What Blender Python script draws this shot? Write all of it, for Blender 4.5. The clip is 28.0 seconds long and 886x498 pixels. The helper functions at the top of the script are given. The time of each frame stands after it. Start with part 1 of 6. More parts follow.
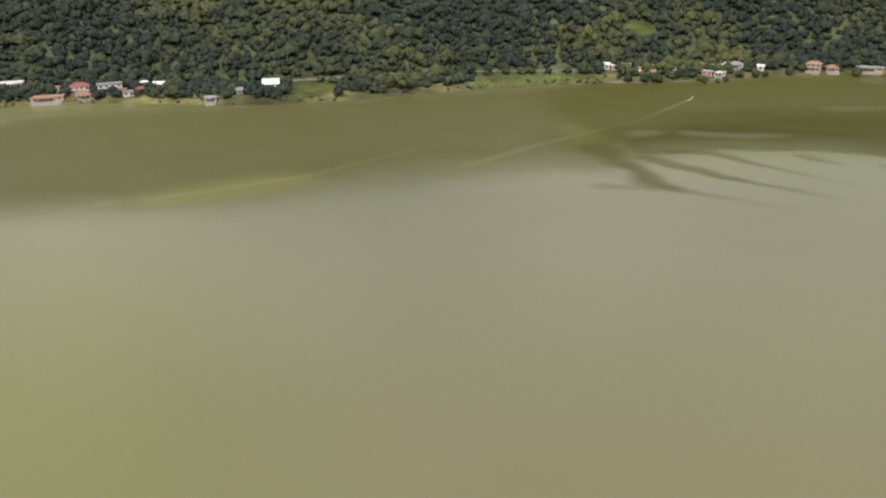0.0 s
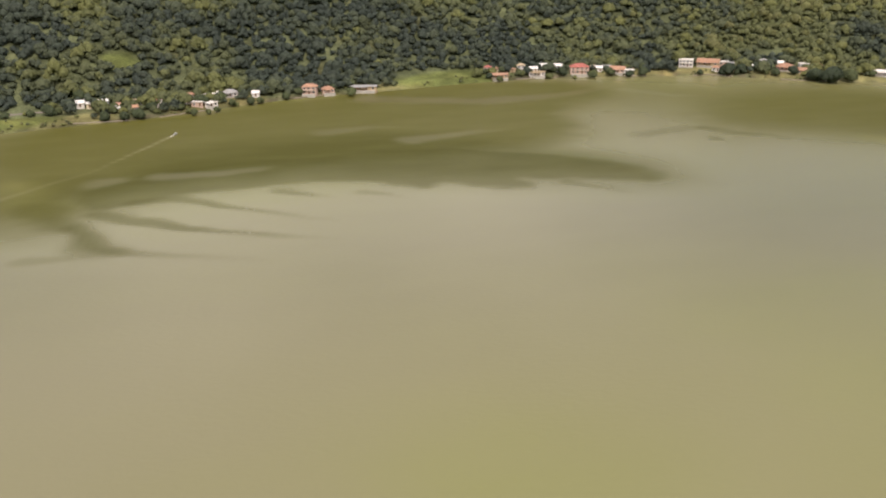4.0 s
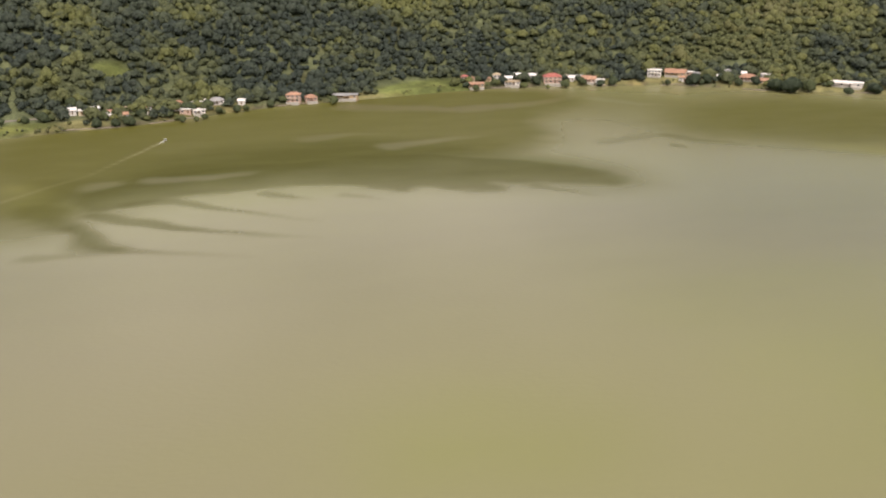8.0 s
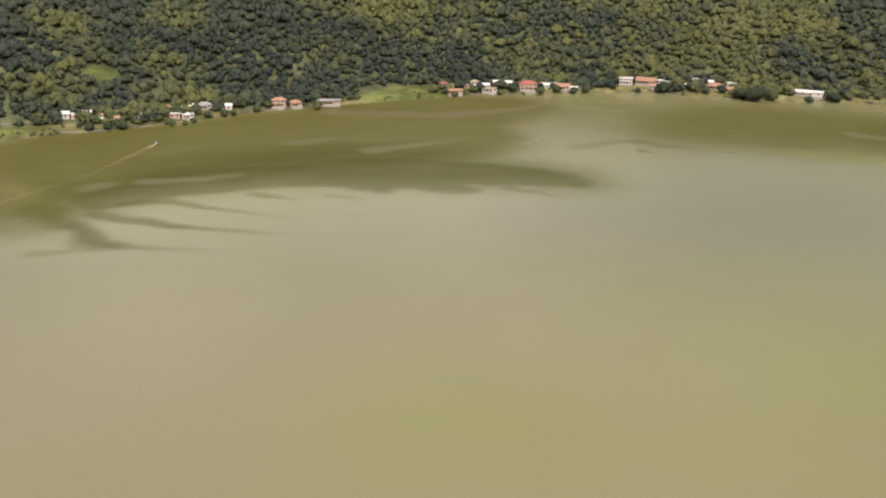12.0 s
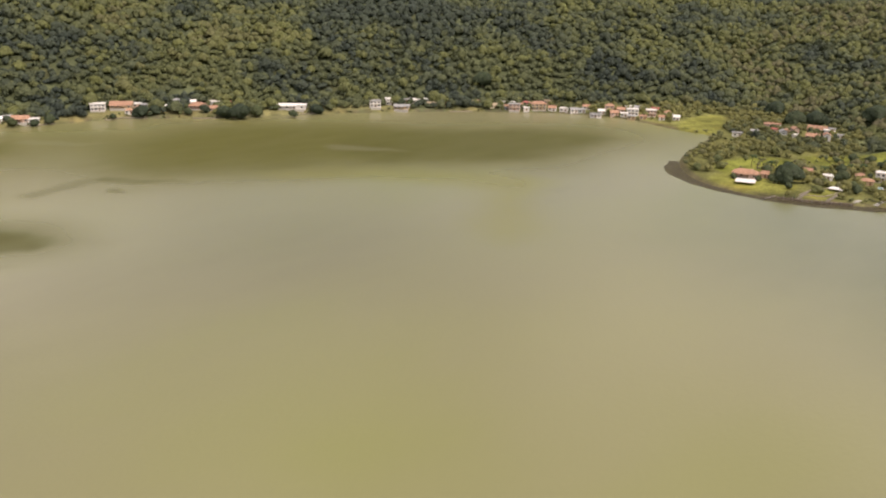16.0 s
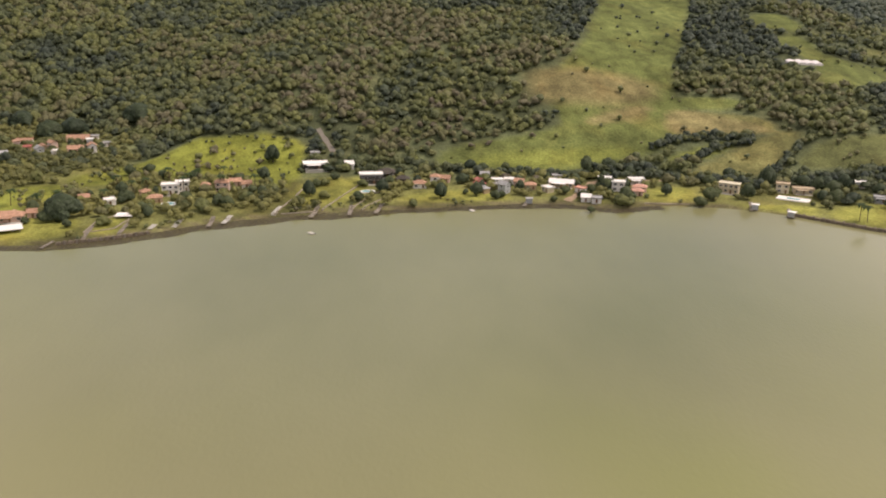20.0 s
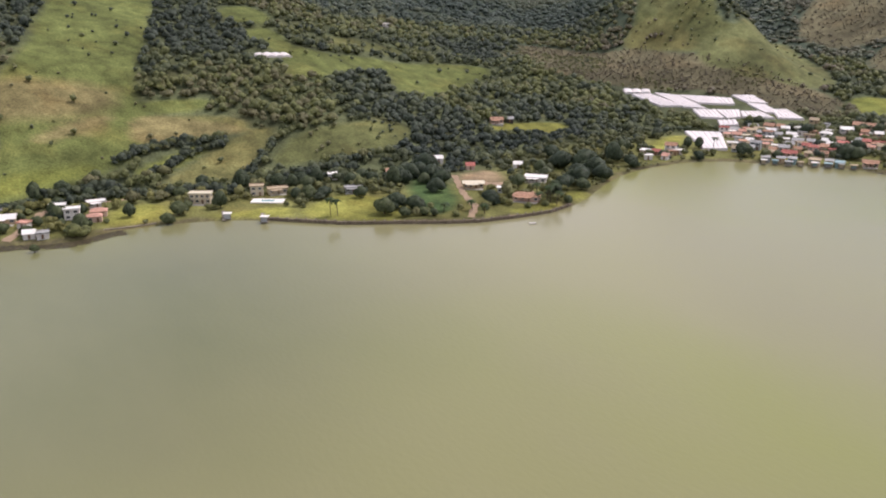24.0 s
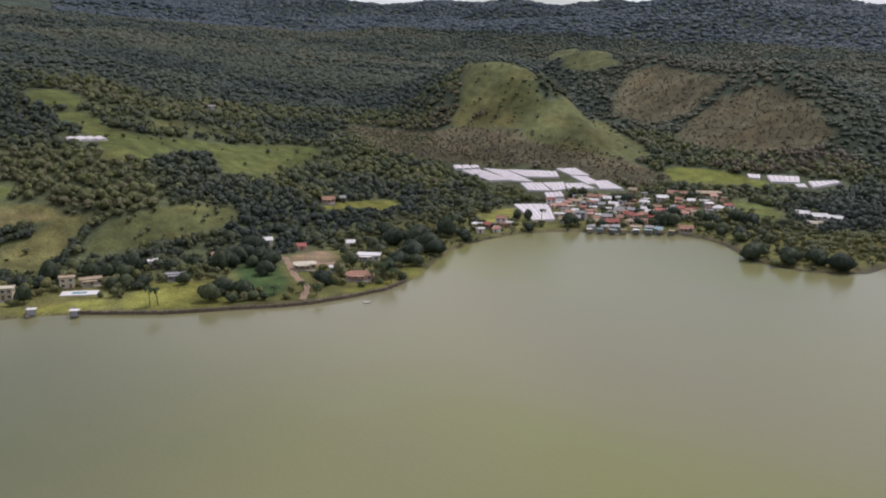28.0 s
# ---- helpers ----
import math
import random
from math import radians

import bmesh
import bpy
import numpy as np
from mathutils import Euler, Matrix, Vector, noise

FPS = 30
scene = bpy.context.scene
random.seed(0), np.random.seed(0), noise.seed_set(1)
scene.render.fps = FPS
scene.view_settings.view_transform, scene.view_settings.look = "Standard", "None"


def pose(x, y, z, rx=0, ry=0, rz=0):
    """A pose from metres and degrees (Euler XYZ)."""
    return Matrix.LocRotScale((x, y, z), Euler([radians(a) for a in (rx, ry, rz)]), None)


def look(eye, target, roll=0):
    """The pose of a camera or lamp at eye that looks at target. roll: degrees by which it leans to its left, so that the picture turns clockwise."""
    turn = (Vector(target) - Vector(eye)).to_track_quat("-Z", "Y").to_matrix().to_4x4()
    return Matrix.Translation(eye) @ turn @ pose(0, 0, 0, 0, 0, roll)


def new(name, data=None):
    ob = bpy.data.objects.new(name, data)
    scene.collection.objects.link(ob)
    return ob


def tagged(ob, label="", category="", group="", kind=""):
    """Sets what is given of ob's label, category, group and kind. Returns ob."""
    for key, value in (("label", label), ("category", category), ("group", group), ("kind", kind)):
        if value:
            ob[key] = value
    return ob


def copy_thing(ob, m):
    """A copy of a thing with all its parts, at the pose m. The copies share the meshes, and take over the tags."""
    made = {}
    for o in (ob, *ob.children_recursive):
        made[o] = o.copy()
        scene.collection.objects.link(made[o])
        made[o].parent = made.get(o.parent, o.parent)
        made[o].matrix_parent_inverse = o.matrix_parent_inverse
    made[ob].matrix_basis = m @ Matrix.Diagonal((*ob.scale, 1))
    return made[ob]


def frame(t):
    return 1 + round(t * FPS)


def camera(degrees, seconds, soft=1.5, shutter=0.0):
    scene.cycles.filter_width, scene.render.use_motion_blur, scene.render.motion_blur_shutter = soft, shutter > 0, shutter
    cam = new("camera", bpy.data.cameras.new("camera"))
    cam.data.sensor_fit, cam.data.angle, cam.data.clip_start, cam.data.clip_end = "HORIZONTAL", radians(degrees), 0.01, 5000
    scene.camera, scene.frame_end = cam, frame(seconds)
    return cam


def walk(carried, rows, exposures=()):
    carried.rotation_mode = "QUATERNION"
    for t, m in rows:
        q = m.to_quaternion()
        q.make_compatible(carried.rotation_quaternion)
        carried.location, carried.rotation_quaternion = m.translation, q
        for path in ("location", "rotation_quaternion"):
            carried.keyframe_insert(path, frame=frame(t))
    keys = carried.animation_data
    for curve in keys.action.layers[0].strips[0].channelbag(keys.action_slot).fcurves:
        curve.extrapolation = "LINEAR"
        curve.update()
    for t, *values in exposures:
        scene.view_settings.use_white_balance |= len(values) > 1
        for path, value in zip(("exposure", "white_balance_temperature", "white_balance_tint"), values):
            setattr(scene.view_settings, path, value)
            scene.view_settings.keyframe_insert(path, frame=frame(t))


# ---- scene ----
cam = camera(54.0, 28.0, soft=2.0)
PATH = [
    (0, (0.00, 0.00, 122.00), (-66.86, 271.17, 12.48), -1.16),
    (0.1, (3.30, 1.31, 122.76), (-45.87, 276.22, 13.18), -0.69),
    (0.2, (6.59, 2.62, 123.52), (-28.63, 279.64, 13.89), -0.32),
    (0.3, (9.89, 3.93, 124.28), (-10.38, 282.43, 14.60), 0.07),
    (0.4, (13.18, 5.24, 125.03), (-1.46, 284.08, 15.34), 0.22),
    (0.5, (16.48, 6.55, 125.79), (2.63, 285.43, 16.09), 0.24),
    (1, (28.85, 12.39, 127.74), (11.39, 290.94, 17.71), -0.74),
    (1.5, (36.48, 18.07, 126.59), (17.90, 296.86, 17.35), -0.90),
    (2, (42.79, 27.89, 123.05), (28.60, 307.37, 14.93), -0.93),
    (2.5, (48.03, 44.64, 118.59), (66.78, 324.54, 12.26), -0.85),
    (3, (53.47, 61.89, 114.73), (115.65, 336.18, 10.33), -0.58),
    (3.5, (55.76, 71.27, 111.04), (123.37, 344.78, 7.97), -0.45),
    (4, (55.73, 70.33, 110.78), (124.25, 343.90, 8.47), -0.50),
    (4.5, (54.81, 67.77, 111.45), (124.39, 341.19, 9.47), -0.47),
    (6.5, (52.92, 53.71, 115.03), (126.15, 326.55, 14.03), -0.25),
    (7, (52.57, 50.08, 115.75), (126.02, 322.94, 15.00), -0.20),
    (7.5, (51.83, 46.64, 116.48), (125.94, 319.38, 15.88), -0.16),
    (8, (51.20, 43.45, 117.17), (126.10, 316.04, 16.75), -0.10),
    (8.5, (50.70, 40.68, 117.76), (126.47, 313.11, 17.55), -0.02),
    (9, (50.20, 37.29, 118.59), (126.83, 309.55, 18.57), 0.05),
    (9.5, (48.47, 34.34, 119.68), (126.15, 306.30, 19.65), 0.14),
    (10, (48.10, 31.07, 120.42), (126.82, 302.88, 20.81), 0.20),
    (10.5, (47.42, 27.75, 121.41), (127.12, 299.32, 21.92), 0.32),
    (11, (47.19, 24.18, 122.25), (127.18, 295.61, 22.64), 0.35),
    (11.5, (46.56, 20.90, 122.88), (126.96, 292.28, 23.44), 0.42),
    (13.5, (42.25, 7.42, 126.34), (126.00, 277.97, 27.43), 0.67),
    (14, (46.72, 12.64, 123.61), (129.91, 283.71, 25.62), 0.58),
    (14.5, (55.86, 23.33, 120.74), (169.84, 283.68, 24.70), 0.79),
    (15, (68.99, 35.48, 120.09), (222.79, 275.00, 25.35), 1.02),
    (15.5, (83.84, 45.98, 121.87), (270.09, 261.57, 27.91), 1.22),
    (16, (99.44, 55.42, 123.51), (311.31, 246.06, 29.89), 1.20),
    (16.5, (115.35, 64.17, 123.73), (348.74, 228.03, 30.58), 0.92),
    (17, (130.41, 72.10, 122.90), (380.46, 209.53, 30.24), 0.73),
    (17.5, (143.15, 78.81, 121.61), (405.29, 191.78, 29.30), 0.52),
    (18, (154.05, 84.66, 120.15), (426.10, 172.01, 28.73), 0.45),
    (18.5, (164.97, 89.92, 118.49), (444.27, 151.11, 27.66), 0.41),
    (19, (176.57, 93.87, 117.73), (460.44, 128.48, 27.09), 0.46),
    (19.5, (190.31, 96.24, 118.43), (476.05, 101.47, 27.20), 0.83),
    (20, (204.16, 95.94, 120.00), (488.45, 72.08, 27.23), 0.98),
    (20.5, (217.45, 92.96, 122.27), (497.42, 41.17, 27.73), 1.17),
    (21, (228.49, 86.06, 123.32), (502.15, 8.56, 27.88), 1.28),
    (21.5, (237.48, 75.35, 123.37), (501.05, -31.99, 28.45), 1.19),
    (22, (245.62, 62.33, 122.23), (496.01, -73.26, 27.78), 0.95),
    (22.5, (250.34, 53.74, 120.96), (491.03, -98.80, 27.17), 0.93),
    (24.5, (232.44, 40.56, 119.53), (465.01, -125.92, 29.01), 0.26),
    (25, (234.70, 38.88, 118.88), (464.74, -135.84, 37.93), 0.29),
    (25.5, (236.84, 38.29, 118.55), (466.00, -142.74, 49.89), 0.37),
    (26, (239.66, 35.88, 118.10), (463.67, -151.80, 50.35), 0.53),
    (26.5, (243.54, 30.27, 116.55), (454.30, -172.44, 49.55), 0.51),
    (27, (244.21, 28.19, 115.63), (449.49, -180.27, 49.27), 0.41),
    (27.5, (242.30, 29.79, 115.82), (447.56, -178.73, 49.58), 0.43),
    (28, (240.59, 31.50, 116.46), (445.91, -176.90, 50.04), 0.34),
]
walk(cam, [(t, look(eye, target, roll)) for t, eye, target, roll in PATH],
     [(0, -0.3, 6300, 9), (0.5, -0.16, 6350, 8), (1.2, -0.12, 6400, 9), (2.2, -0.04, 6600, 13), (3, 0.0, 6750, 15), (14, 0.03, 6850, 16), (18, 0.0, 7000, 17), (20, -0.04, 7000, 17), (22.5, -0.1, 6550, 17), (24.5, -0.03, 6150, 19), (25.6, -0.44, 6050, 19), (28, -0.6, 5900, 18)])

# ---- sky and sun ----
SUN_AZ, SUN_EL = radians(272), radians(56)      # bearing from +x, counter-clockwise
world = bpy.data.worlds.new("sky")
scene.world = world
world.use_nodes = True
wn, wl = world.node_tree.nodes, world.node_tree.links
sky = wn.new("ShaderNodeTexSky")
sky.sky_type, sky.sun_disc = "NISHITA", False
sky.sun_elevation, sky.sun_rotation = SUN_EL, math.pi / 2 - SUN_AZ
sky.air_density, sky.dust_density, sky.ozone_density = 1.0, 2.0, 1.0
# broken white cloud, drawn by the direction alone
tc = wn.new("ShaderNodeTexCoord")
cmap = wn.new("ShaderNodeMapping")
cmap.inputs["Scale"].default_value = (1.6, 1.6, 4.0)
cnoise = wn.new("ShaderNodeTexNoise")
cnoise.inputs["Scale"].default_value, cnoise.inputs["Detail"].default_value = 1.5, 6
cramp = wn.new("ShaderNodeValToRGB")
cramp.color_ramp.elements[0].position, cramp.color_ramp.elements[1].position = 0.40, 0.62
cmix = wn.new("ShaderNodeMix")
cmix.data_type = "RGBA"
cmix.inputs["B"].default_value = (9.0, 8.9, 8.8, 1)
wl.new(tc.outputs["Generated"], cmap.inputs["Vector"])
wl.new(cmap.outputs["Vector"], cnoise.inputs["Vector"])
wl.new(cnoise.outputs["Fac"], cramp.inputs["Fac"])
wl.new(cramp.outputs["Color"], cmix.inputs["Factor"])
wl.new(sky.outputs["Color"], cmix.inputs["A"])
wl.new(cmix.outputs["Result"], wn["Background"].inputs["Color"])
wn["Background"].inputs["Strength"].default_value = 0.15
sun = new("sun", bpy.data.lights.new("sun", "SUN"))
sun.data.energy, sun.data.angle, sun.data.color = 2.5, radians(0.8), (1.0, 0.95, 0.87)
sun.matrix_world = look((math.cos(SUN_AZ) * math.cos(SUN_EL) * 900, math.sin(SUN_AZ) * math.cos(SUN_EL) * 900, math.sin(SUN_EL) * 900), (0, 0, 0))

# ---- materials ----
def material(name, colour, rough=0.8, metal=0.0, vary=0.25, size=1.0, bump=0.0, bump_size=None, second=None, spec=0.3):
    """A procedural surface: base colour mottled at two scales, with fine relief."""
    m = bpy.data.materials.new(name)
    m.use_nodes = True
    n, l = m.node_tree.nodes, m.node_tree.links
    b = n["Principled BSDF"]
    b.inputs["Roughness"].default_value, b.inputs["Metallic"].default_value = rough, metal
    b.inputs["Specular IOR Level"].default_value = spec
    geo = n.new("ShaderNodeNewGeometry")
    info = n.new("ShaderNodeObjectInfo")
    tone = []
    for k, (scale, detail) in enumerate(((1.0 / size, 4), (7.0 / size, 3))):
        t = n.new("ShaderNodeTexNoise")
        t.inputs["Scale"].default_value, t.inputs["Detail"].default_value = scale, detail
        l.new(geo.outputs["Position"], t.inputs["Vector"])
        tone.append(t)
    add = n.new("ShaderNodeMath")
    add.operation = "MULTIPLY_ADD"
    add.inputs[1].default_value = 0.5
    half = n.new("ShaderNodeMath")
    half.operation = "MULTIPLY"
    half.inputs[1].default_value = 0.5
    l.new(tone[1].outputs["Fac"], half.inputs[0])
    l.new(tone[0].outputs["Fac"], add.inputs[0])
    l.new(half.outputs[0], add.inputs[2])
    ramp = n.new("ShaderNodeValToRGB")
    dark = [c * (1 - vary) for c in colour]
    light = list(second) if second else [min(1, c * (1 + vary)) for c in colour]
    ramp.color_ramp.elements[0].position, ramp.color_ramp.elements[1].position = 0.32, 0.68
    ramp.color_ramp.elements[0].color, ramp.color_ramp.elements[1].color = (*dark, 1), (*light, 1)
    l.new(add.outputs[0], ramp.inputs["Fac"])
    hsv = n.new("ShaderNodeHueSaturation")
    span = n.new("ShaderNodeMapRange")
    span.inputs["To Min"].default_value, span.inputs["To Max"].default_value = 1 - 0.3 * vary, 1 + 0.3 * vary
    l.new(info.outputs["Random"], span.inputs["Value"])
    l.new(span.outputs["Result"], hsv.inputs["Value"])
    l.new(ramp.outputs["Color"], hsv.inputs["Color"])
    l.new(hsv.outputs["Color"], b.inputs["Base Color"])
    if bump:
        bn = n.new("ShaderNodeBump")
        bn.inputs["Strength"].default_value, bn.inputs["Distance"].default_value = bump, bump_size or size * 0.2
        l.new(tone[1].outputs["Fac"], bn.inputs["Height"])
        l.new(bn.outputs["Normal"], b.inputs["Normal"])
    return m


def foliage(name, ramp_colours, gloss=0.55):
    """Leaves: every tree its own tone by the mesh attribute 'tint', leaf by leaf varied."""
    m = bpy.data.materials.new(name)
    m.use_nodes = True
    n, l = m.node_tree.nodes, m.node_tree.links
    b = n["Principled BSDF"]
    b.inputs["Roughness"].default_value, b.inputs["Specular IOR Level"].default_value = gloss, 0.2
    at = n.new("ShaderNodeAttribute")
    at.attribute_name = "tint"
    info = n.new("ShaderNodeObjectInfo")
    add = n.new("ShaderNodeMath")
    l.new(at.outputs["Fac"], add.inputs[0])
    shift = n.new("ShaderNodeMath")
    shift.operation = "MULTIPLY_ADD"
    shift.inputs[1].default_value, shift.inputs[2].default_value = 0.3, -0.15
    l.new(info.outputs["Random"], shift.inputs[0])
    l.new(shift.outputs[0], add.inputs[1])
    ramp = n.new("ShaderNodeValToRGB")
    while len(ramp.color_ramp.elements) < len(ramp_colours):
        ramp.color_ramp.elements.new(0.5)
    for k, c in enumerate(ramp_colours):
        ramp.color_ramp.elements[k].position = k / (len(ramp_colours) - 1)
        ramp.color_ramp.elements[k].color = (*c, 1)
    l.new(add.outputs[0], ramp.inputs["Fac"])
    geo = n.new("ShaderNodeNewGeometry")
    hsv = n.new("ShaderNodeHueSaturation")
    span = n.new("ShaderNodeMapRange")
    span.inputs["To Min"].default_value, span.inputs["To Max"].default_value = 0.88, 1.12
    l.new(geo.outputs["Random Per Island"], span.inputs["Value"])
    l.new(span.outputs["Result"], hsv.inputs["Value"])
    l.new(ramp.outputs["Color"], hsv.inputs["Color"])
    # leaf clusters within the crown
    tex = n.new("ShaderNodeTexNoise")
    tex.inputs["Scale"].default_value, tex.inputs["Detail"].default_value = 0.8, 5
    l.new(geo.outputs["Position"], tex.inputs["Vector"])
    rng_ = n.new("ShaderNodeMapRange")
    rng_.inputs["From Min"].default_value, rng_.inputs["From Max"].default_value = 0.3, 0.7
    rng_.inputs["To Min"].default_value, rng_.inputs["To Max"].default_value = 0.66, 1.36
    l.new(tex.outputs["Fac"], rng_.inputs["Value"])
    fine = n.new("ShaderNodeHueSaturation")
    l.new(rng_.outputs["Result"], fine.inputs["Value"])
    l.new(hsv.outputs["Color"], fine.inputs["Color"])
    l.new(fine.outputs["Color"], b.inputs["Base Color"])
    # light that comes through the leaves
    through_leaf = n.new("ShaderNodeBsdfTranslucent")
    l.new(fine.outputs["Color"], through_leaf.inputs["Color"])
    blend = n.new("ShaderNodeMixShader")
    blend.inputs["Fac"].default_value = 0.3
    l.new(b.outputs["BSDF"], blend.inputs[1])
    l.new(through_leaf.outputs["BSDF"], blend.inputs[2])
    l.new(blend.outputs["Shader"], n["Material Output"].inputs["Surface"])
    bp = n.new("ShaderNodeBump")
    bp.inputs["Strength"].default_value, bp.inputs["Distance"].default_value = 0.25, 0.8
    l.new(tex.outputs["Fac"], bp.inputs["Height"])
    # leaf blades lie flatter than the crown's own surface
    flat = n.new("ShaderNodeVectorMath")
    flat.operation = "ADD"
    flat.inputs[1].default_value = (0, 0, 0.45)
    unit = n.new("ShaderNodeVectorMath")
    unit.operation = "NORMALIZE"
    l.new(bp.outputs["Normal"], flat.inputs[0])
    l.new(flat.outputs["Vector"], unit.inputs[0])
    l.new(unit.outputs["Vector"], b.inputs["Normal"])
    l.new(unit.outputs["Vector"], through_leaf.inputs["Normal"])
    return m


M_LEAF = foliage("forest_leaf", [(0.054, 0.068, 0.050), (0.080, 0.095, 0.058), (0.122, 0.134, 0.060), (0.176, 0.182, 0.060), (0.172, 0.142, 0.092)])
M_LEAF_GARDEN = foliage("orchard_leaf", [(0.066, 0.076, 0.036), (0.110, 0.116, 0.046), (0.158, 0.156, 0.056), (0.215, 0.202, 0.066)])
# far leaves: distance haze painted in as lighter, bluer base colours
M_LEAF_FAR = foliage("hazed_upland_leaf", [(0.076, 0.097, 0.073), (0.092, 0.114, 0.082), (0.114, 0.134, 0.088), (0.148, 0.156, 0.092), (0.172, 0.150, 0.100)])
M_LEAF_MOUNTAIN = foliage("hazed_mountain_leaf", [(0.120, 0.146, 0.158), (0.134, 0.160, 0.168), (0.150, 0.172, 0.174), (0.168, 0.180, 0.172)])
M_WALL = {"white": material("white_paint", (0.74, 0.68, 0.62), 0.7, size=3, vary=0.12, bump=0.1), "cream": material("cream_paint", (0.62, 0.52, 0.36), 0.75, size=3, vary=0.15, bump=0.1),
          "pink": material("salmon_plaster", (0.60, 0.42, 0.33), 0.8, size=3, vary=0.2, bump=0.1), "grey": material("grey_render", (0.40, 0.40, 0.39), 0.8, size=3, vary=0.2, bump=0.1),
          "tan": material("tan_plaster", (0.46, 0.34, 0.21), 0.8, size=3, vary=0.2, bump=0.1), "dark": material("dark_timber", (0.075, 0.06, 0.05), 0.6, size=1, vary=0.3, bump=0.2),
          "teal": material("teal_boards", (0.26, 0.36, 0.36), 0.7, size=2, vary=0.2, bump=0.2)}
M_ROOF = {"white": material("white_roof", (0.80, 0.74, 0.68), 0.6, size=4, vary=0.10), "grey": material("grey_sheet", (0.34, 0.32, 0.30), 0.5, size=3, vary=0.25, bump=0.2),
          "tile": material("clay_tile", (0.44, 0.22, 0.13), 0.85, size=1.2, vary=0.35, bump=0.6, second=(0.56, 0.33, 0.22)), "red": material("red_tile", (0.40, 0.13, 0.10), 0.75, size=1.2, vary=0.3, bump=0.6),
          "tan": material("weathered_slab", (0.42, 0.32, 0.21), 0.85, size=2, vary=0.25), "cream": material("cream_slab", (0.62, 0.54, 0.40), 0.8, size=2, vary=0.2),
          "pink": material("pink_tile", (0.56, 0.30, 0.22), 0.8, size=1.2, vary=0.25, bump=0.5), "thatch": material("grey_thatch", (0.075, 0.062, 0.050), 0.95, size=0.8, vary=0.4, bump=0.8),
          "teal": material("teal_sheet", (0.24, 0.34, 0.35), 0.5, size=3, vary=0.2)}
M_GLASS = material("window_glass", (0.03, 0.035, 0.04), 0.06, vary=0.1, spec=0.6)
M_FRAME = material("window_frame", (0.55, 0.53, 0.50), 0.5, vary=0.1)
M_DOOR = material("door_wood", (0.20, 0.11, 0.06), 0.6, size=0.5, vary=0.3)
M_STONE = material("shore_stone", (0.18, 0.14, 0.10), 0.9, size=0.8, vary=0.4, bump=0.7)
M_TIMBER = material("grey_timber", (0.23, 0.19, 0.145), 0.8, size=0.6, vary=0.35, bump=0.4)
M_CONCRETE = material("concrete", (0.46, 0.42, 0.36), 0.85, size=1.5, vary=0.22, bump=0.2)
M_QUAY = material("weathered_quay", (0.30, 0.25, 0.185), 0.9, size=1.5, vary=0.35, bump=0.3)
M_FILM = material("greenhouse_film", (0.74, 0.66, 0.63), 0.6, size=6, vary=0.12, bump=0.15)
M_DIRT = material("bare_earth", (0.34, 0.235, 0.15), 0.95, size=4, vary=0.3, bump=0.3)
M_TRACK = material("grey_track", (0.20, 0.17, 0.135), 0.95, size=3, vary=0.25)
M_POOL = material("pool_water", (0.22, 0.42, 0.44), 0.08, vary=0.1, spec=0.6)
M_BARK = material("bark", (0.10, 0.075, 0.052), 0.9, size=0.5, vary=0.35, bump=0.6)
M_PALM = foliage("palm_leaf", [(0.05, 0.075, 0.022), (0.075, 0.105, 0.03)])
M_TREE = foliage("garden_leaf", [(0.036, 0.050, 0.030), (0.062, 0.080, 0.040), (0.112, 0.128, 0.050), (0.185, 0.188, 0.062)])
M_WEED = foliage("water_weed", [(0.078, 0.062, 0.036), (0.105, 0.085, 0.044), (0.135, 0.115, 0.050)])
M_BOAT = material("boat_paint", (0.74, 0.74, 0.72), 0.4, size=1, vary=0.1)
M_FOAM = material("foam", (0.62, 0.60, 0.50), 0.8, size=2, vary=0.15)


# ---- the lie of the land ----
LAKE_NORTH = [(-520, 430), (-438, 507), (-351, 535), (-289, 532), (-227, 548), (-169, 585), (-121, 612), (-60, 640), (0, 652), (65, 684), (107, 704), (169, 712),
              (228, 728), (284, 737), (338, 735), (395, 722), (440, 712), (477, 682), (505, 660), (560, 636), (628, 595), (690, 545), (737, 495), (758, 443), (745, 400), (738, 372), (742, 350)]
LAKE_EAST = [(690, 340), (636, 327), (594, 298), (580, 264), (583, 232), (595, 203), (612, 180), (626, 143), (636, 100), (641, 60), (648, 20), (648, -8), (634, -32), (644, -50),
             (639, -90), (624, -118), (601, -139), (588, -156), (575, -181), (561, -203), (554, -248), (563, -279), (580, -306), (598, -345), (600, -392), (590, -420)]
LAKE_SOUTH = [(563, -443), (537, -467), (508, -482), (481, -471), (458, -444), (428, -438), (404, -450), (397, -484), (360, -540), (250, -600), (50, -600), (-250, -480), (-480, -220), (-560, 150)]
LAKE = np.array(LAKE_NORTH + LAKE_EAST + LAKE_SOUTH, float)


def smooth_loop(pts, times=2):
    """A closed line with its corners cut."""
    for _ in range(times):
        nxt = np.roll(pts, -1, axis=0)
        pts = np.stack([0.75 * pts + 0.25 * nxt, 0.25 * pts + 0.75 * nxt], 1).reshape(-1, 2)
    return pts


SHORE = smooth_loop(LAKE)


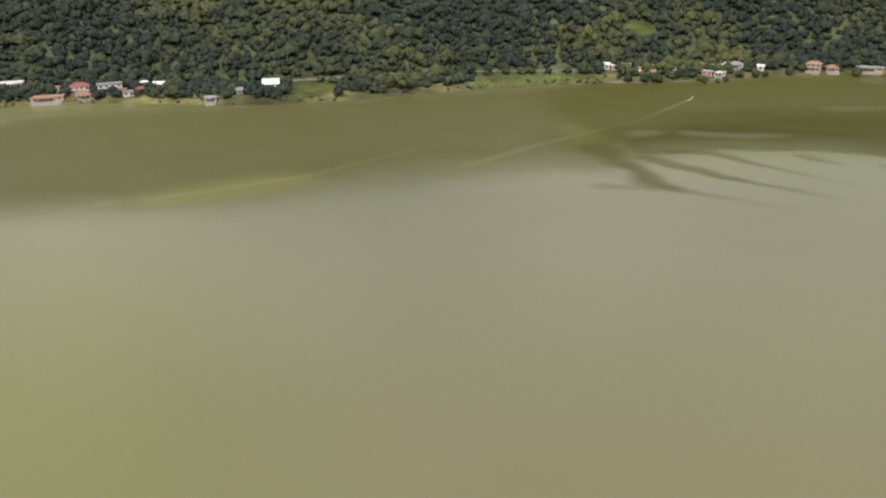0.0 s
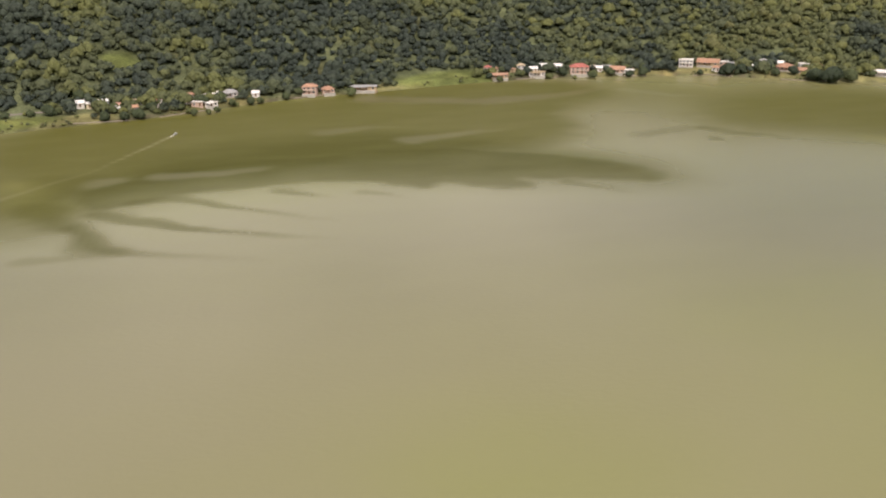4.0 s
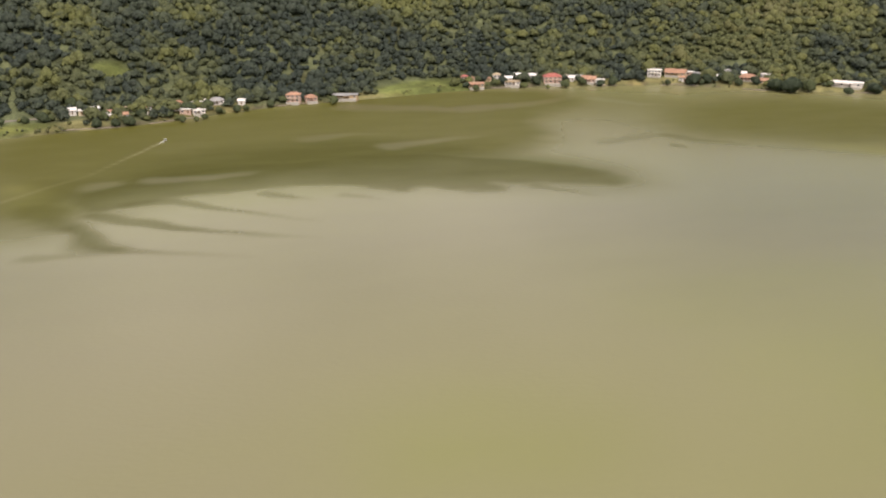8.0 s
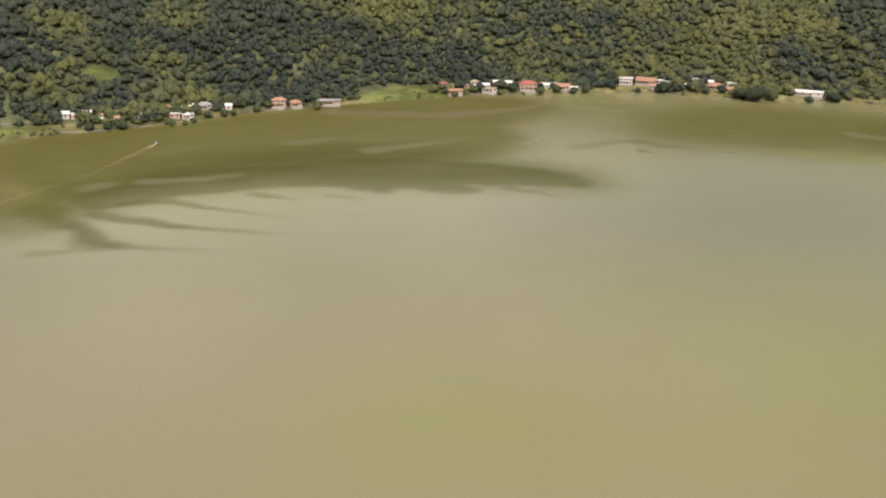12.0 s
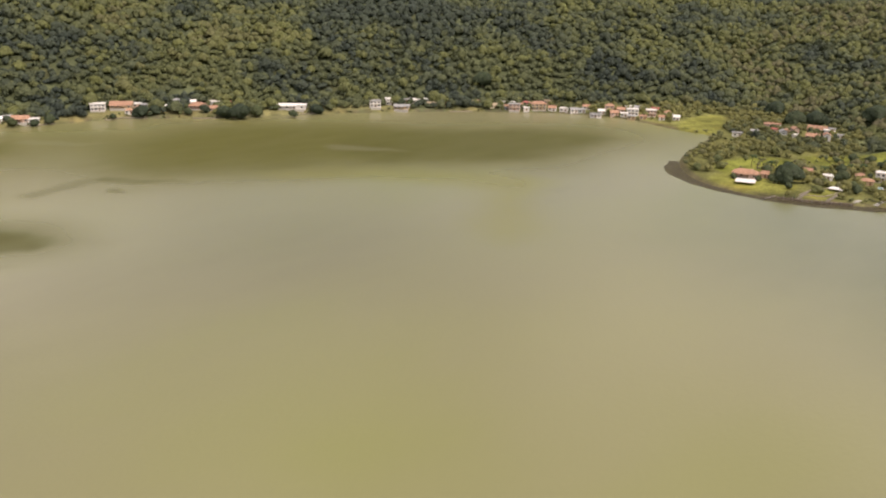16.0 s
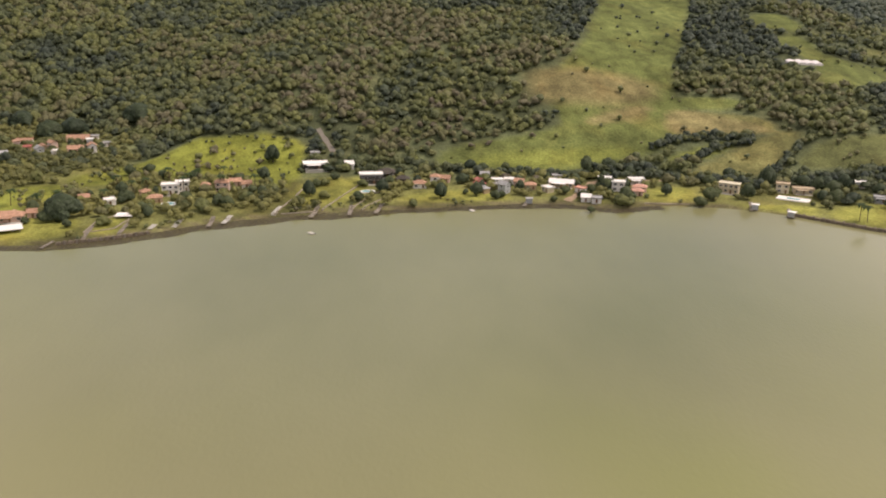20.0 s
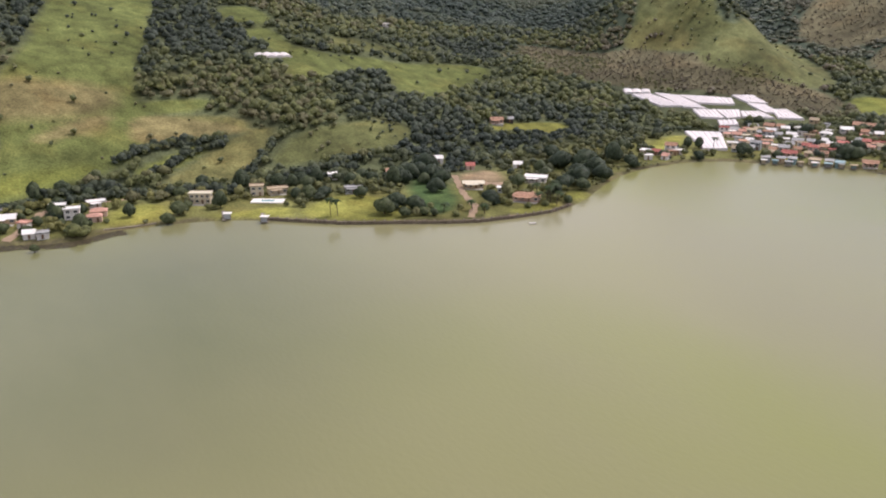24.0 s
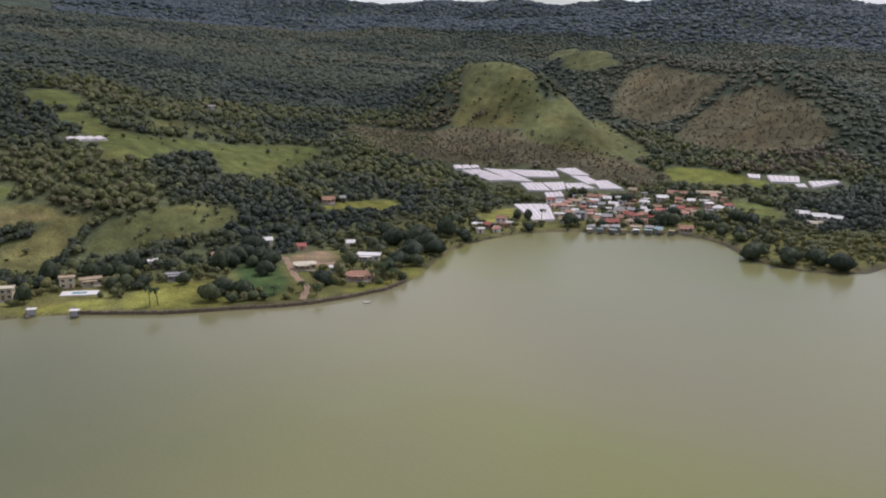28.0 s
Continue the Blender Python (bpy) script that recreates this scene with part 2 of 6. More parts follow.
def loop_distance(x, y, loop):
    """Signed distance of points to a closed line: positive outside."""
    x, y = np.asarray(x, float), np.asarray(y, float)
    best, inside = np.full(x.shape, 1e18), np.zeros(x.shape, bool)
    for (ax, ay), (bx, by) in zip(loop, np.roll(loop, -1, axis=0)):
        dx, dy = bx - ax, by - ay
        s = np.clip(((x - ax) * dx + (y - ay) * dy) / (dx * dx + dy * dy + 1e-9), 0, 1)
        best = np.minimum(best, (x - ax - s * dx) ** 2 + (y - ay - s * dy) ** 2)
        if ay != by:
            inside ^= ((ay > y) != (by > y)) & (x < dx * (y - ay) / (by - ay) + ax)
    best = np.sqrt(best)
    return np.where(inside, -best, best)


def hash01(i, j, seed):
    v = np.sin(i * 127.1 + j * 311.7 + seed * 74.7) * 43758.5453
    return v - np.floor(v)


def value_noise(x, y, seed=0):
    i, j = np.floor(x), np.floor(y)
    u, v = x - i, y - j
    u, v = u * u * (3 - 2 * u), v * v * (3 - 2 * v)
    a, b = hash01(i, j, seed), hash01(i + 1, j, seed)
    c, d = hash01(i, j + 1, seed), hash01(i + 1, j + 1, seed)
    return (a * (1 - u) + b * u) * (1 - v) + (c * (1 - u) + d * u) * v


def fbm(x, y, size, octaves=4, seed=0):
    total, amp, norm = 0.0, 1.0, 0.0
    for k in range(octaves):
        total = total + amp * value_noise(x / size * 2 ** k, y / size * 2 ** k, seed + k)
        norm, amp = norm + amp, amp * 0.5
    return total / norm


# bearing round the lake: level strip behind the shore, slope, height at which the slope eases off
SECTORS = np.array([(-180, 60, .20, 220), (-110, 60, .12, 130), (-75, 60, .09, 85), (-62, 70, .12, 95), (-52, 75, .16, 100), (-44, 70, .20, 105), (-36, 62, .26, 120), (-28, 50, .36, 150), (-15, 46, .40, 190), (-4, 50, .36, 210),
                    (12, 90, .34, 240), (24, 130, .34, 250), (34, 40, .40, 280), (50, 22, .50, 300), (95, 20, .52, 330), (120, 26, .48, 330), (150, 40, .4, 300), (180, 60, .20, 220)], float)
# hills: x, y, height, length, width, heading
HILLS = [(918, -705, 48, 130, 70, -0.6), (771, -670, 32, 70, 45, -0.7), (843, -677, 28, 60, 60, 0), (813, -966, 60, 130, 110, -0.9), (635, -887, 62, 120, 95, -0.9), (971, -983, 46, 80, 80, 0), (951, -337, 8, 60, 60, 0), (1700, -2600, 110, 420, 420, 0), (2150, -2400, -70, 330, 260, 0.8)]


def height(x, y):
    """Height of the land over the lake; below nought under water."""
    x, y = np.asarray(x, float), np.asarray(y, float)
    d = loop_distance(x, y, SHORE)
    a = np.degrees(np.arctan2(y - 100, x - 250))
    flat, slope, cap = (np.interp(a, SECTORS[:, 0], SECTORS[:, k]) for k in (1, 2, 3))
    up = np.maximum(d - flat, 0)
    up = np.where(up < 30, up * up / 60, up - 15)
    z = np.clip(d * 0.35, -6, 1.3) + np.clip(d - 4, 0, 60) * 0.025 + cap * (1 - np.exp(-slope * up / cap))
    k = np.clip((d - 2) / 9, 0, 1)
    z = z + 2.0 * k * k * (3 - 2 * k) * np.clip((a - 42) / 8, 0, 1)      # a raised bank along the north shore
    rough = np.clip((d - flat) / 150, 0, 1)
    z = z + rough * (26 * (fbm(x, y, 190, 4, 3) - 0.5) + 0.10 * cap * (fbm(x, y, 420, 2, 9) - 0.5))
    r = np.hypot(x - 250, y - 100)
    far = np.clip((r - 1500) / 2600, 0, 1)
    z = z + far * far * (3 - 2 * far) * (40 + 290 * fbm(x, y, 900, 4, 21))
    for hx, hy, hz, hl, hw, ha in HILLS:
        u = (x - hx) * math.cos(ha) + (y - hy) * math.sin(ha)
        v = -(x - hx) * math.sin(ha) + (y - hy) * math.cos(ha)
        z = z + hz * np.exp(-(u / hl) ** 2 - (v / hw) ** 2)
    return z

# ---- what grows on the land: outlines of open ground ----
GREEN, DRY, CROP, SCRUB, LAWN, EARTH, ROUGH = (0.116, 0.130, 0.040), (0.152, 0.143, 0.054), (0.178, 0.186, 0.036), (0.142, 0.124, 0.070), (0.210, 0.204, 0.048), (0.25, 0.18, 0.105), (0.108, 0.112, 0.042)
HILL, DEEP, TAN, BRIGHT = (0.130, 0.134, 0.054), (0.062, 0.098, 0.034), (0.190, 0.158, 0.068), (0.172, 0.184, 0.044)
STRAW = (0.205, 0.185, 0.078)
FLOOR, GARDEN, BANK = (0.096, 0.106, 0.052), (0.150, 0.146, 0.048), (0.115, 0.090, 0.058)
FIELDS = []


def field(colour, outline, soft=4.0):
    FIELDS.append((colour, smooth_loop(np.array(outline, float), 1), soft))


field(CROP, [(627, 300), (678, 294), (683, 256), (644, 265), (611, 278)])  # pen_meadow
field(CROP, [(698, 269), (727, 245), (728, 221), (695, 224), (673, 257)])  # pen_strip
field(SCRUB, [(701, -767), (672, -843), (547, -811), (552, -734), (650, -716)])  # brown_hill_b
field(SCRUB, [(820, -824), (846, -930), (687, -872), (697, -823), (717, -794), (772, -792)])  # brown_hill_a
field(ROUGH, [(843, -589), (858, -623), (930, -698), (1448, -1284), (1295, -1272), (804, -671), (779, -649), (760, -657), (774, -620), (765, -602)])  # hill_mosaic
field(SCRUB, [(930, -473), (835, -491), (760, -511), (675, -599), (617, -615), (642, -639), (698, -638), (763, -599), (850, -587)])  # brown_upper
field(DRY, [(844, -585), (857, -621), (827, -631), (780, -623), (769, -605), (802, -596)])  # terrace
field(HILL, [(930, -698), (1448, -1284), (1295, -1272), (806, -668), (830, -645), (827, -632), (865, -629)])  # upper_meadow
field(SCRUB, [(931, -524), (914, -557), (840, -574), (781, -516), (798, -493), (842, -481)])  # brown_field
field(GREEN, [(818, -31), (842, -50), (903, -79), (950, -113), (988, -186), (925, -158), (846, -128), (794, -110), (776, -114), (752, -110), (727, -81), (717, -57), (703, -19), (709, 25), (715, 60), (732, 52), (741, 26), (751, -18), (758, -28), (784, -22)])  # pasture_hill
field(GREEN, [(707, -26), (708, -88), (678, -67), (699, -31)])  # meadow_low
field(DRY, [(776, -108), (762, -153), (744, -166), (737, -160), (743, -118), (767, -109)])  # tan_field
field(GREEN, [(787, -110), (786, -160), (769, -145), (778, -110)])  # green_field_a
field(DRY, [(703, -92), (719, -119), (738, -158), (738, -183), (706, -152), (692, -143), (694, -123)])  # strip_field
field(ROUGH, [(698, -153), (728, -189), (728, -226), (726, -274), (685, -241), (691, -190)])  # dark_field
field(GREEN, [(917, -234), (907, -259), (865, -253), (855, -266), (866, -315), (856, -340), (867, -411), (841, -438), (807, -368), (773, -311), (788, -299), (842, -324), (822, -276), (796, -249), (799, -216), (822, -226), (854, -234), (880, -224)])  # shed_field
field(ROUGH, [(903, -304), (904, -334), (911, -382), (877, -357), (878, -325), (884, -301)])  # upper_field
field(GREEN, [(957, -224), (981, -248), (974, -266), (940, -268), (917, -262), (920, -235), (936, -229)])  # dome_left
field(LAWN, [(730, -338), (731, -380), (717, -410), (700, -380), (709, -351), (719, -334)])  # red_house_lawn
field(BRIGHT, [(638, -640), (628, -666), (546, -656), (536, -648), (598, -604)])  # yellow_crop
field(HILL, [(776, -619), (760, -657), (818, -789), (761, -764), (697, -711), (662, -668), (672, -630), (710, -613), (739, -593), (765, -602)])  # hill_meadow
field(HILL, [(1471, -1535), (1518, -1655), (1498, -1720), (920, -967), (877, -945), (890, -923), (924, -922), (968, -923)])  # dome_meadow
field(SCRUB, [(839, -575), (754, -588), (737, -589), (699, -607), (664, -628), (610, -604), (629, -575), (709, -564), (776, -511)])  # brown_slope
field(GREEN, [(556, -595), (507, -592), (481, -543), (511, -555)])  # valley_pasture
field(LAWN, [(639, -94), (640, -109), (634, -140), (615, -132), (633, -106)])  # lawn_villa
field(LAWN, [(617, -134), (630, -151), (637, -171), (631, -180), (609, -190), (581, -177), (590, -157)])  # lawn_long
field(DEEP, [(645, -217), (642, -234), (602, -223), (581, -207), (580, -192), (596, -190)])  # lawn_kitchen
field(EARTH, [(639, -246), (641, -276), (611, -264), (611, -239)])  # tennis
field(LAWN, [(566, -226), (569, -247), (563, -261), (555, -256), (555, -231)])  # lawn_orange
field(LAWN, [(580, -277), (574, -290), (566, -284), (562, -266)])  # lawn_point
field(LAWN, [(646, -417), (659, -466), (630, -435), (625, -403)])  # lawn_town
field(LAWN, [(653, -50), (677, -64), (674, -86), (654, -79), (648, -59)])  # lawn_square
field(GREEN, [(-28, 743), (1, 746), (-1, 727), (-22, 721)])  # clearing
field(GREEN, [(173, 732), (206, 753), (253, 766), (287, 749), (280, 736), (197, 716)])  # reed_strip
field(STRAW, [(424, 740), (465, 730), (450, 706), (415, 719)])  # lawn_north
field(STRAW, [(470, 693), (511, 689), (500, 666), (473, 681)])  # lawn_north_b
field(STRAW, [(-46, 658), (-24, 671), (-23, 655), (-43, 647)])  # lawn_north_c
field(CROP, [(705, 259), (755, 223), (767, 146), (712, 135), (667, 146), (710, 174), (700, 209), (686, 247)])  # meadow_pen
field(LAWN, [(743, 388), (796, 398), (830, 382), (749, 348), (731, 356)])  # lawn_bay
field(LAWN, [(596, 287), (638, 279), (613, 254), (620, 237), (597, 231), (582, 249), (586, 272)])  # lawn_pool
field(LAWN, [(591, 225), (610, 228), (624, 217), (599, 211)])  # lawn_pen_b
field(LAWN, [(646, 143), (694, 133), (702, 109), (656, 111), (641, 125)])  # lawn_pen_c
field(LAWN, [(641, 121), (698, 111), (701, 98), (662, 102), (641, 114)])  # lawn_pen_d
field(LAWN, [(648, 87), (668, 71), (673, 36), (662, 20), (649, 27)])  # lawn_mid
field(CROP, [(725, 224), (746, 180), (754, 139), (723, 135), (711, 169), (706, 213)])  # yellow_pen
field(DRY, [(773, -66), (777, -85), (764, -87), (756, -67)])  # tan_patch
field(DRY, [(727, -600), (719, -625), (693, -629), (707, -599)])  # tan_strip

field(GREEN, [(904, -72), (967, -100), (1018, -106), (1057, -211), (986, -186), (927, -161), (848, -132), (842, -74)])  # pasture_top
field(TAN, [(819, -11), (825, -25), (815, -106), (783, -95), (776, -46), (785, -11)], 14)  # pasture_tan
field(TAN, [(755, -37), (776, -68), (780, -91), (776, -93), (766, -75), (755, -52)])  # pasture_strip
field(BRIGHT, [(724, 37), (732, 5), (728, -34), (732, -74), (716, -48), (710, -7), (717, 38)], 8)  # pasture_foot
field(BRIGHT, [(721, -86), (733, -121), (733, -139), (716, -104), (714, -86)])  # hedged_green
field(TAN, [(776, -101), (771, -125), (742, -163), (738, -150), (745, -103), (751, -93)])  # tan_plot
field(GREEN, [(788, -104), (792, -125), (786, -149), (774, -135), (776, -117), (779, -102)])  # green_plot
field(LAWN, [(655, -51), (673, -68), (672, -85), (655, -82), (645, -73), (648, -52)])  # lawn_quay
field(BRIGHT, [(638, -644), (611, -665), (562, -660), (527, -647), (563, -622), (609, -624)])  # valley_crop

field(GREEN, [(-126, 611), (-99, 625), (-48, 645), (-44, 663), (-88, 659), (-128, 643)])  # road_verge
field(GREEN, [(-240, 551), (-230, 554), (-219, 566), (-222, 599), (-248, 589), (-250, 572)])  # road_verge_west

# ---- ground: one sheet out to the mountains ----
def steps(*spans):
    out = []
    for a, b, s in spans:
        out += list(np.arange(a, b, s))
    return np.array(out + [spans[-1][1]], float)


GX = steps((-4200, -1400, 200), (-1400, -600, 50), (-600, 360, 8), (360, 900, 4), (900, 1200, 9), (1200, 1800, 25), (1800, 4600, 70))
GY = steps((-4200, -2200, 80), (-2200, -1100, 30), (-1100, -720, 9), (-720, 420, 4), (420, 860, 6), (860, 1150, 15), (1150, 2000, 60), (2000, 4400, 200))
gx, gy = np.meshgrid(GX, GY)
gz = height(gx.ravel(), gy.ravel())
cover = np.tile(np.array(FLOOR), (gz.size, 1))
# gardens and rough grass on the level strip behind the houses
gd = loop_distance(gx.ravel(), gy.ravel(), SHORE)
ga = np.degrees(np.arctan2(gy.ravel() - 100, gx.ravel() - 250))
strip = np.interp(ga, SECTORS[:, 0], SECTORS[:, 1])
w = np.clip((strip + 10 - gd) / 25, 0, 1) * np.clip((46 - ga) / 12, 0.1, 1)
cover = cover * (1 - w[:, None]) + np.array(GARDEN) * w[:, None]
far_floor = np.clip((np.hypot(gx.ravel() - 250, gy.ravel() - 100) - 750) / 300, 0, 1)[:, None]
cover = cover * (1 - far_floor) + np.array((0.066, 0.082, 0.056)) * far_floor
w = np.clip((3 - np.abs(gd - 1.5)) / 2, 0, 1)[:, None] * 0.8
cover = cover * (1 - w) + np.array(BANK) * w
w = np.clip((11 - np.abs(gd - 8)) / 4, 0, 1) * np.clip((fbm(gx.ravel(), gy.ravel(), 45, 2, 61) - 0.47) * 14, 0, 1) * (ga > 45) * (gd > 0)
cover = cover * (1 - w[:, None]) + np.array(STRAW) * w[:, None]
for colour, outline, soft in FIELDS:
    lo, hi = outline.min(0) - 15, outline.max(0) + 15
    near = np.where((gx.ravel() > lo[0]) & (gx.ravel() < hi[0]) & (gy.ravel() > lo[1]) & (gy.ravel() < hi[1]))[0]
    d = loop_distance(gx.ravel()[near], gy.ravel()[near], outline)
    w = np.clip(0.5 - d / soft, 0, 1)[:, None]
    cover[near] = cover[near] * (1 - w) + np.array(colour) * w


def mesh_from(name, verts, faces, material_=None, smooth=False):
    """A mesh out of arrays; faces all have the same number of corners."""
    verts, faces = np.asarray(verts, np.float32), np.asarray(faces, np.int32)
    me = bpy.data.meshes.new(name)
    k = faces.shape[1]
    me.vertices.add(len(verts))
    me.vertices.foreach_set("co", verts.ravel())
    me.loops.add(faces.size)
    me.loops.foreach_set("vertex_index", faces.ravel())
    me.polygons.add(len(faces))
    me.polygons.foreach_set("loop_start", np.arange(0, faces.size, k, dtype=np.int32))
    me.polygons.foreach_set("loop_total", np.full(len(faces), k, np.int32))
    if smooth:
        me.polygons.foreach_set("use_smooth", np.ones(len(faces), bool))
    me.update(calc_edges=True)
    me.validate()
    if material_:
        me.materials.append(material_)
    return me


def grid_faces(nx, ny):
    i = (np.arange(nx - 1)[None, :] + np.arange(ny - 1)[:, None] * nx).ravel()
    return np.stack([i, i + 1, i + nx + 1, i + nx], 1)


def ground_material():
    m = bpy.data.materials.new("land")
    m.use_nodes = True
    n, l = m.node_tree.nodes, m.node_tree.links
    b = n["Principled BSDF"]
    b.inputs["Roughness"].default_value, b.inputs["Specular IOR Level"].default_value = 0.95, 0.1
    at = n.new("ShaderNodeAttribute")
    at.attribute_name = "cover"
    geo = n.new("ShaderNodeNewGeometry")
    prev = at.outputs["Color"]
    for scale, lo, hi in ((0.018, 0.62, 1.40), (0.11, 0.70, 1.32), (0.8, 0.7, 1.3)):
        t = n.new("ShaderNodeTexNoise")
        t.inputs["Scale"].default_value, t.inputs["Detail"].default_value = scale, 4
        l.new(geo.outputs["Position"], t.inputs["Vector"])
        r = n.new("ShaderNodeMapRange")
        r.inputs["From Min"].default_value, r.inputs["From Max"].default_value = 0.3, 0.7
        r.inputs["To Min"].default_value, r.inputs["To Max"].default_value = lo, hi
        l.new(t.outputs["Fac"], r.inputs["Value"])
        h = n.new("ShaderNodeHueSaturation")
        l.new(r.outputs["Result"], h.inputs["Value"])
        l.new(prev, h.inputs["Color"])
        prev = h.outputs["Color"]
    # dry, straw-coloured patches
    t = n.new("ShaderNodeTexNoise")
    t.inputs["Scale"].default_value, t.inputs["Detail"].default_value = 0.03, 5
    l.new(geo.outputs["Position"], t.inputs["Vector"])
    r = n.new("ShaderNodeMapRange")
    r.inputs["From Min"].default_value, r.inputs["From Max"].default_value, r.inputs["To Max"].default_value = 0.52, 0.72, 0.45
    l.new(t.outputs["Fac"], r.inputs["Value"])
    mix = n.new("ShaderNodeMix")
    mix.data_type = "RGBA"
    mul = n.new("ShaderNodeMix")
    mul.data_type, mul.blend_type = "RGBA", "MULTIPLY"
    mul.inputs["Factor"].default_value, mul.inputs["B"].default_value = 1.0, (1.4, 1.12, 0.98, 1)
    l.new(prev, mul.inputs["A"])
    l.new(prev, mix.inputs["A"])
    l.new(mul.outputs["Result"], mix.inputs["B"])
    l.new(r.outputs["Result"], mix.inputs["Factor"])
    l.new(mix.outputs["Result"], b.inputs["Base Color"])
    bp = n.new("ShaderNodeBump")
    bp.inputs["Strength"].default_value, bp.inputs["Distance"].default_value = 0.6, 0.6
    l.new(t.outputs["Fac"], bp.inputs["Height"])
    l.new(bp.outputs["Normal"], b.inputs["Normal"])
    return m


me = mesh_from("ground", np.stack([gx.ravel(), gy.ravel(), gz], 1), grid_faces(len(GX), len(GY)), ground_material(), True)
at = me.attributes.new("cover", "FLOAT_COLOR", "POINT")
at.data.foreach_set("color", np.concatenate([cover, np.ones((len(cover), 1))], 1).astype(np.float32).ravel())
tagged(new("ground", me), "hilly lakeside land with pastures, lawns and forest floor", "ground", kind="structure")

# ---- the lake ----
# OLIVE: algae, with the wooded hills' dark reflection mixed into the colour
OLIVE, DARK, YELLOW, BROWN, PALE, REFLECTED_HILL = (0.098, 0.090, 0.014), (0.058, 0.056, 0.006), (0.205, 0.190, 0.042), (0.150, 0.125, 0.055), (0.225, 0.202, 0.115), (0.100, 0.112, 0.044)
FOAMY, DUSKY, GREENISH = (0.270, 0.245, 0.120), (0.150, 0.134, 0.066), (0.205, 0.210, 0.060)
WX = steps((-700, -480, 40), (-480, -320, 10), (-320, 640, 3.2), (640, 900, 10))
WY = steps((-700, -80, 40), (-80, 340, 12), (340, 380, 3), (380, 560, 2), (560, 720, 3), (720, 820, 12))
wx, wy = np.meshgrid(WX, WY)
wx, wy = wx.ravel(), wy.ravel()
# currents tear the edges of all drift
ux = wx + 26 * (fbm(wx, wy, 70, 4, 51) - 0.5) + 5 * (fbm(wx, wy, 14, 3, 52) - 0.5)
uy = wy + 26 * (fbm(wx, wy, 70, 4, 53) - 0.5) + 5 * (fbm(wx, wy, 14, 3, 54) - 0.5)
drift, share_of, film_of = np.zeros((wx.size, 3)), np.zeros(wx.size), np.zeros(wx.size)


def lay(near, w, colour):
    """Drift of one colour over what already floats there."""
    total = w + share_of[near] * (1 - w)
    keep = np.where(total > 1e-6, w / np.maximum(total, 1e-6), 0)[:, None]
    drift[near] = drift[near] * (1 - keep) + np.array(colour) * keep
    share_of[near] = total
    dull = {DARK: 1.0, OLIVE: 0.8, YELLOW: 0.5}.get(colour, 0.0)
    film_of[near] = film_of[near] * (1 - w) + dull * w


def patch(colour, share, soft, outline):
    """A patch of drifting algae, silt or painted reflection, its soft edge some metres wide."""
    loop = smooth_loop(np.array(outline, float), 1)
    lo, hi = loop.min(0) - soft - 30, loop.max(0) + soft + 30
    near = np.where((wx > lo[0]) & (wx < hi[0]) & (wy > lo[1]) & (wy < hi[1]))[0]
    w = np.clip(0.5 - loop_distance(ux[near], uy[near], loop) / soft, 0, 1)
    lay(near, share * w * w * (3 - 2 * w), colour)


def streak(colour, share, width, line):
    """A thin tapering lane of drift along a line."""
    line = np.array(line, float)
    lo, hi = line.min(0) - width - 30, line.max(0) + width + 30
    near = np.where((wx > lo[0]) & (wx < hi[0]) & (wy > lo[1]) & (wy < hi[1]))[0]
    calm = 0.7 if colour == FOAMY else 0.25
    px, py = ux[near] * (1 - calm) + wx[near] * calm, uy[near] * (1 - calm) + wy[near] * calm
    best, along, n = np.full(len(near), 1e9), np.zeros(len(near)), len(line) - 1
    for k in range(n):
        (ax, ay), (bx, by) = line[k], line[k + 1]
        f = np.clip(((px - ax) * (bx - ax) + (py - ay) * (by - ay)) / ((bx - ax) ** 2 + (by - ay) ** 2), 0, 1)
        taper = width * 0.8 * (1 - 0.7 * (k + f) / n)
        off = np.hypot(px - ax - f * (bx - ax), py - ay - f * (by - ay)) / taper
        along = np.where(off < best, (k + f) / n, along)
        best = np.minimum(best, off)
    w = np.clip((1.9 - best) / 1.5, 0, 1)
    lay(near, share * w * w * (3 - 2 * w) * np.minimum(1, 1.6 * (1.05 - along)), colour)


patch(DUSKY, 0.5, 150, [(-160, 400), (-20, 440), (130, 450), (280, 440), (400, 400), (380, 310), (200, 270), (20, 290), (-120, 330)])  # brownish open water, coloured darker to offset the bright sky reflection
patch(OLIVE, 0.8, 70, [(-360, 270), (-275, 310), (-217, 327), (-177, 341), (-151, 363), (-114, 389), (-91, 410), (-49, 430), (-23, 448), (-1, 507), (38, 618), (-45, 648), (-130, 618), (-191, 581), (-287, 540), (-372, 503), (-423, 442)])  # olive water off the western woods
patch(OLIVE, 0.95, 45, [(-44, 469), (-9, 485), (30, 502), (89, 510), (152, 512), (220, 514), (267, 541), (281, 614), (336, 658), (342, 718), (250, 739), (155, 731), (66, 687), (-9, 656), (-76, 647)])  # olive water off the north shore: algae and a painted hill reflection
patch(OLIVE, 0.55, 80, [(255, 600), (275, 705), (340, 720), (400, 690), (425, 640), (350, 585)])  # thin olive water between the beds
patch(YELLOW, 0.65, 22, [(-223, 318), (-180, 346), (-156, 368), (-158, 390), (-185, 385), (-240, 343)])  # yellow-green bloom
patch(YELLOW, 0.6, 24, [(-40, 447), (-17, 449), (-13, 471), (-36, 509), (-52, 514)])  # yellow-green bloom
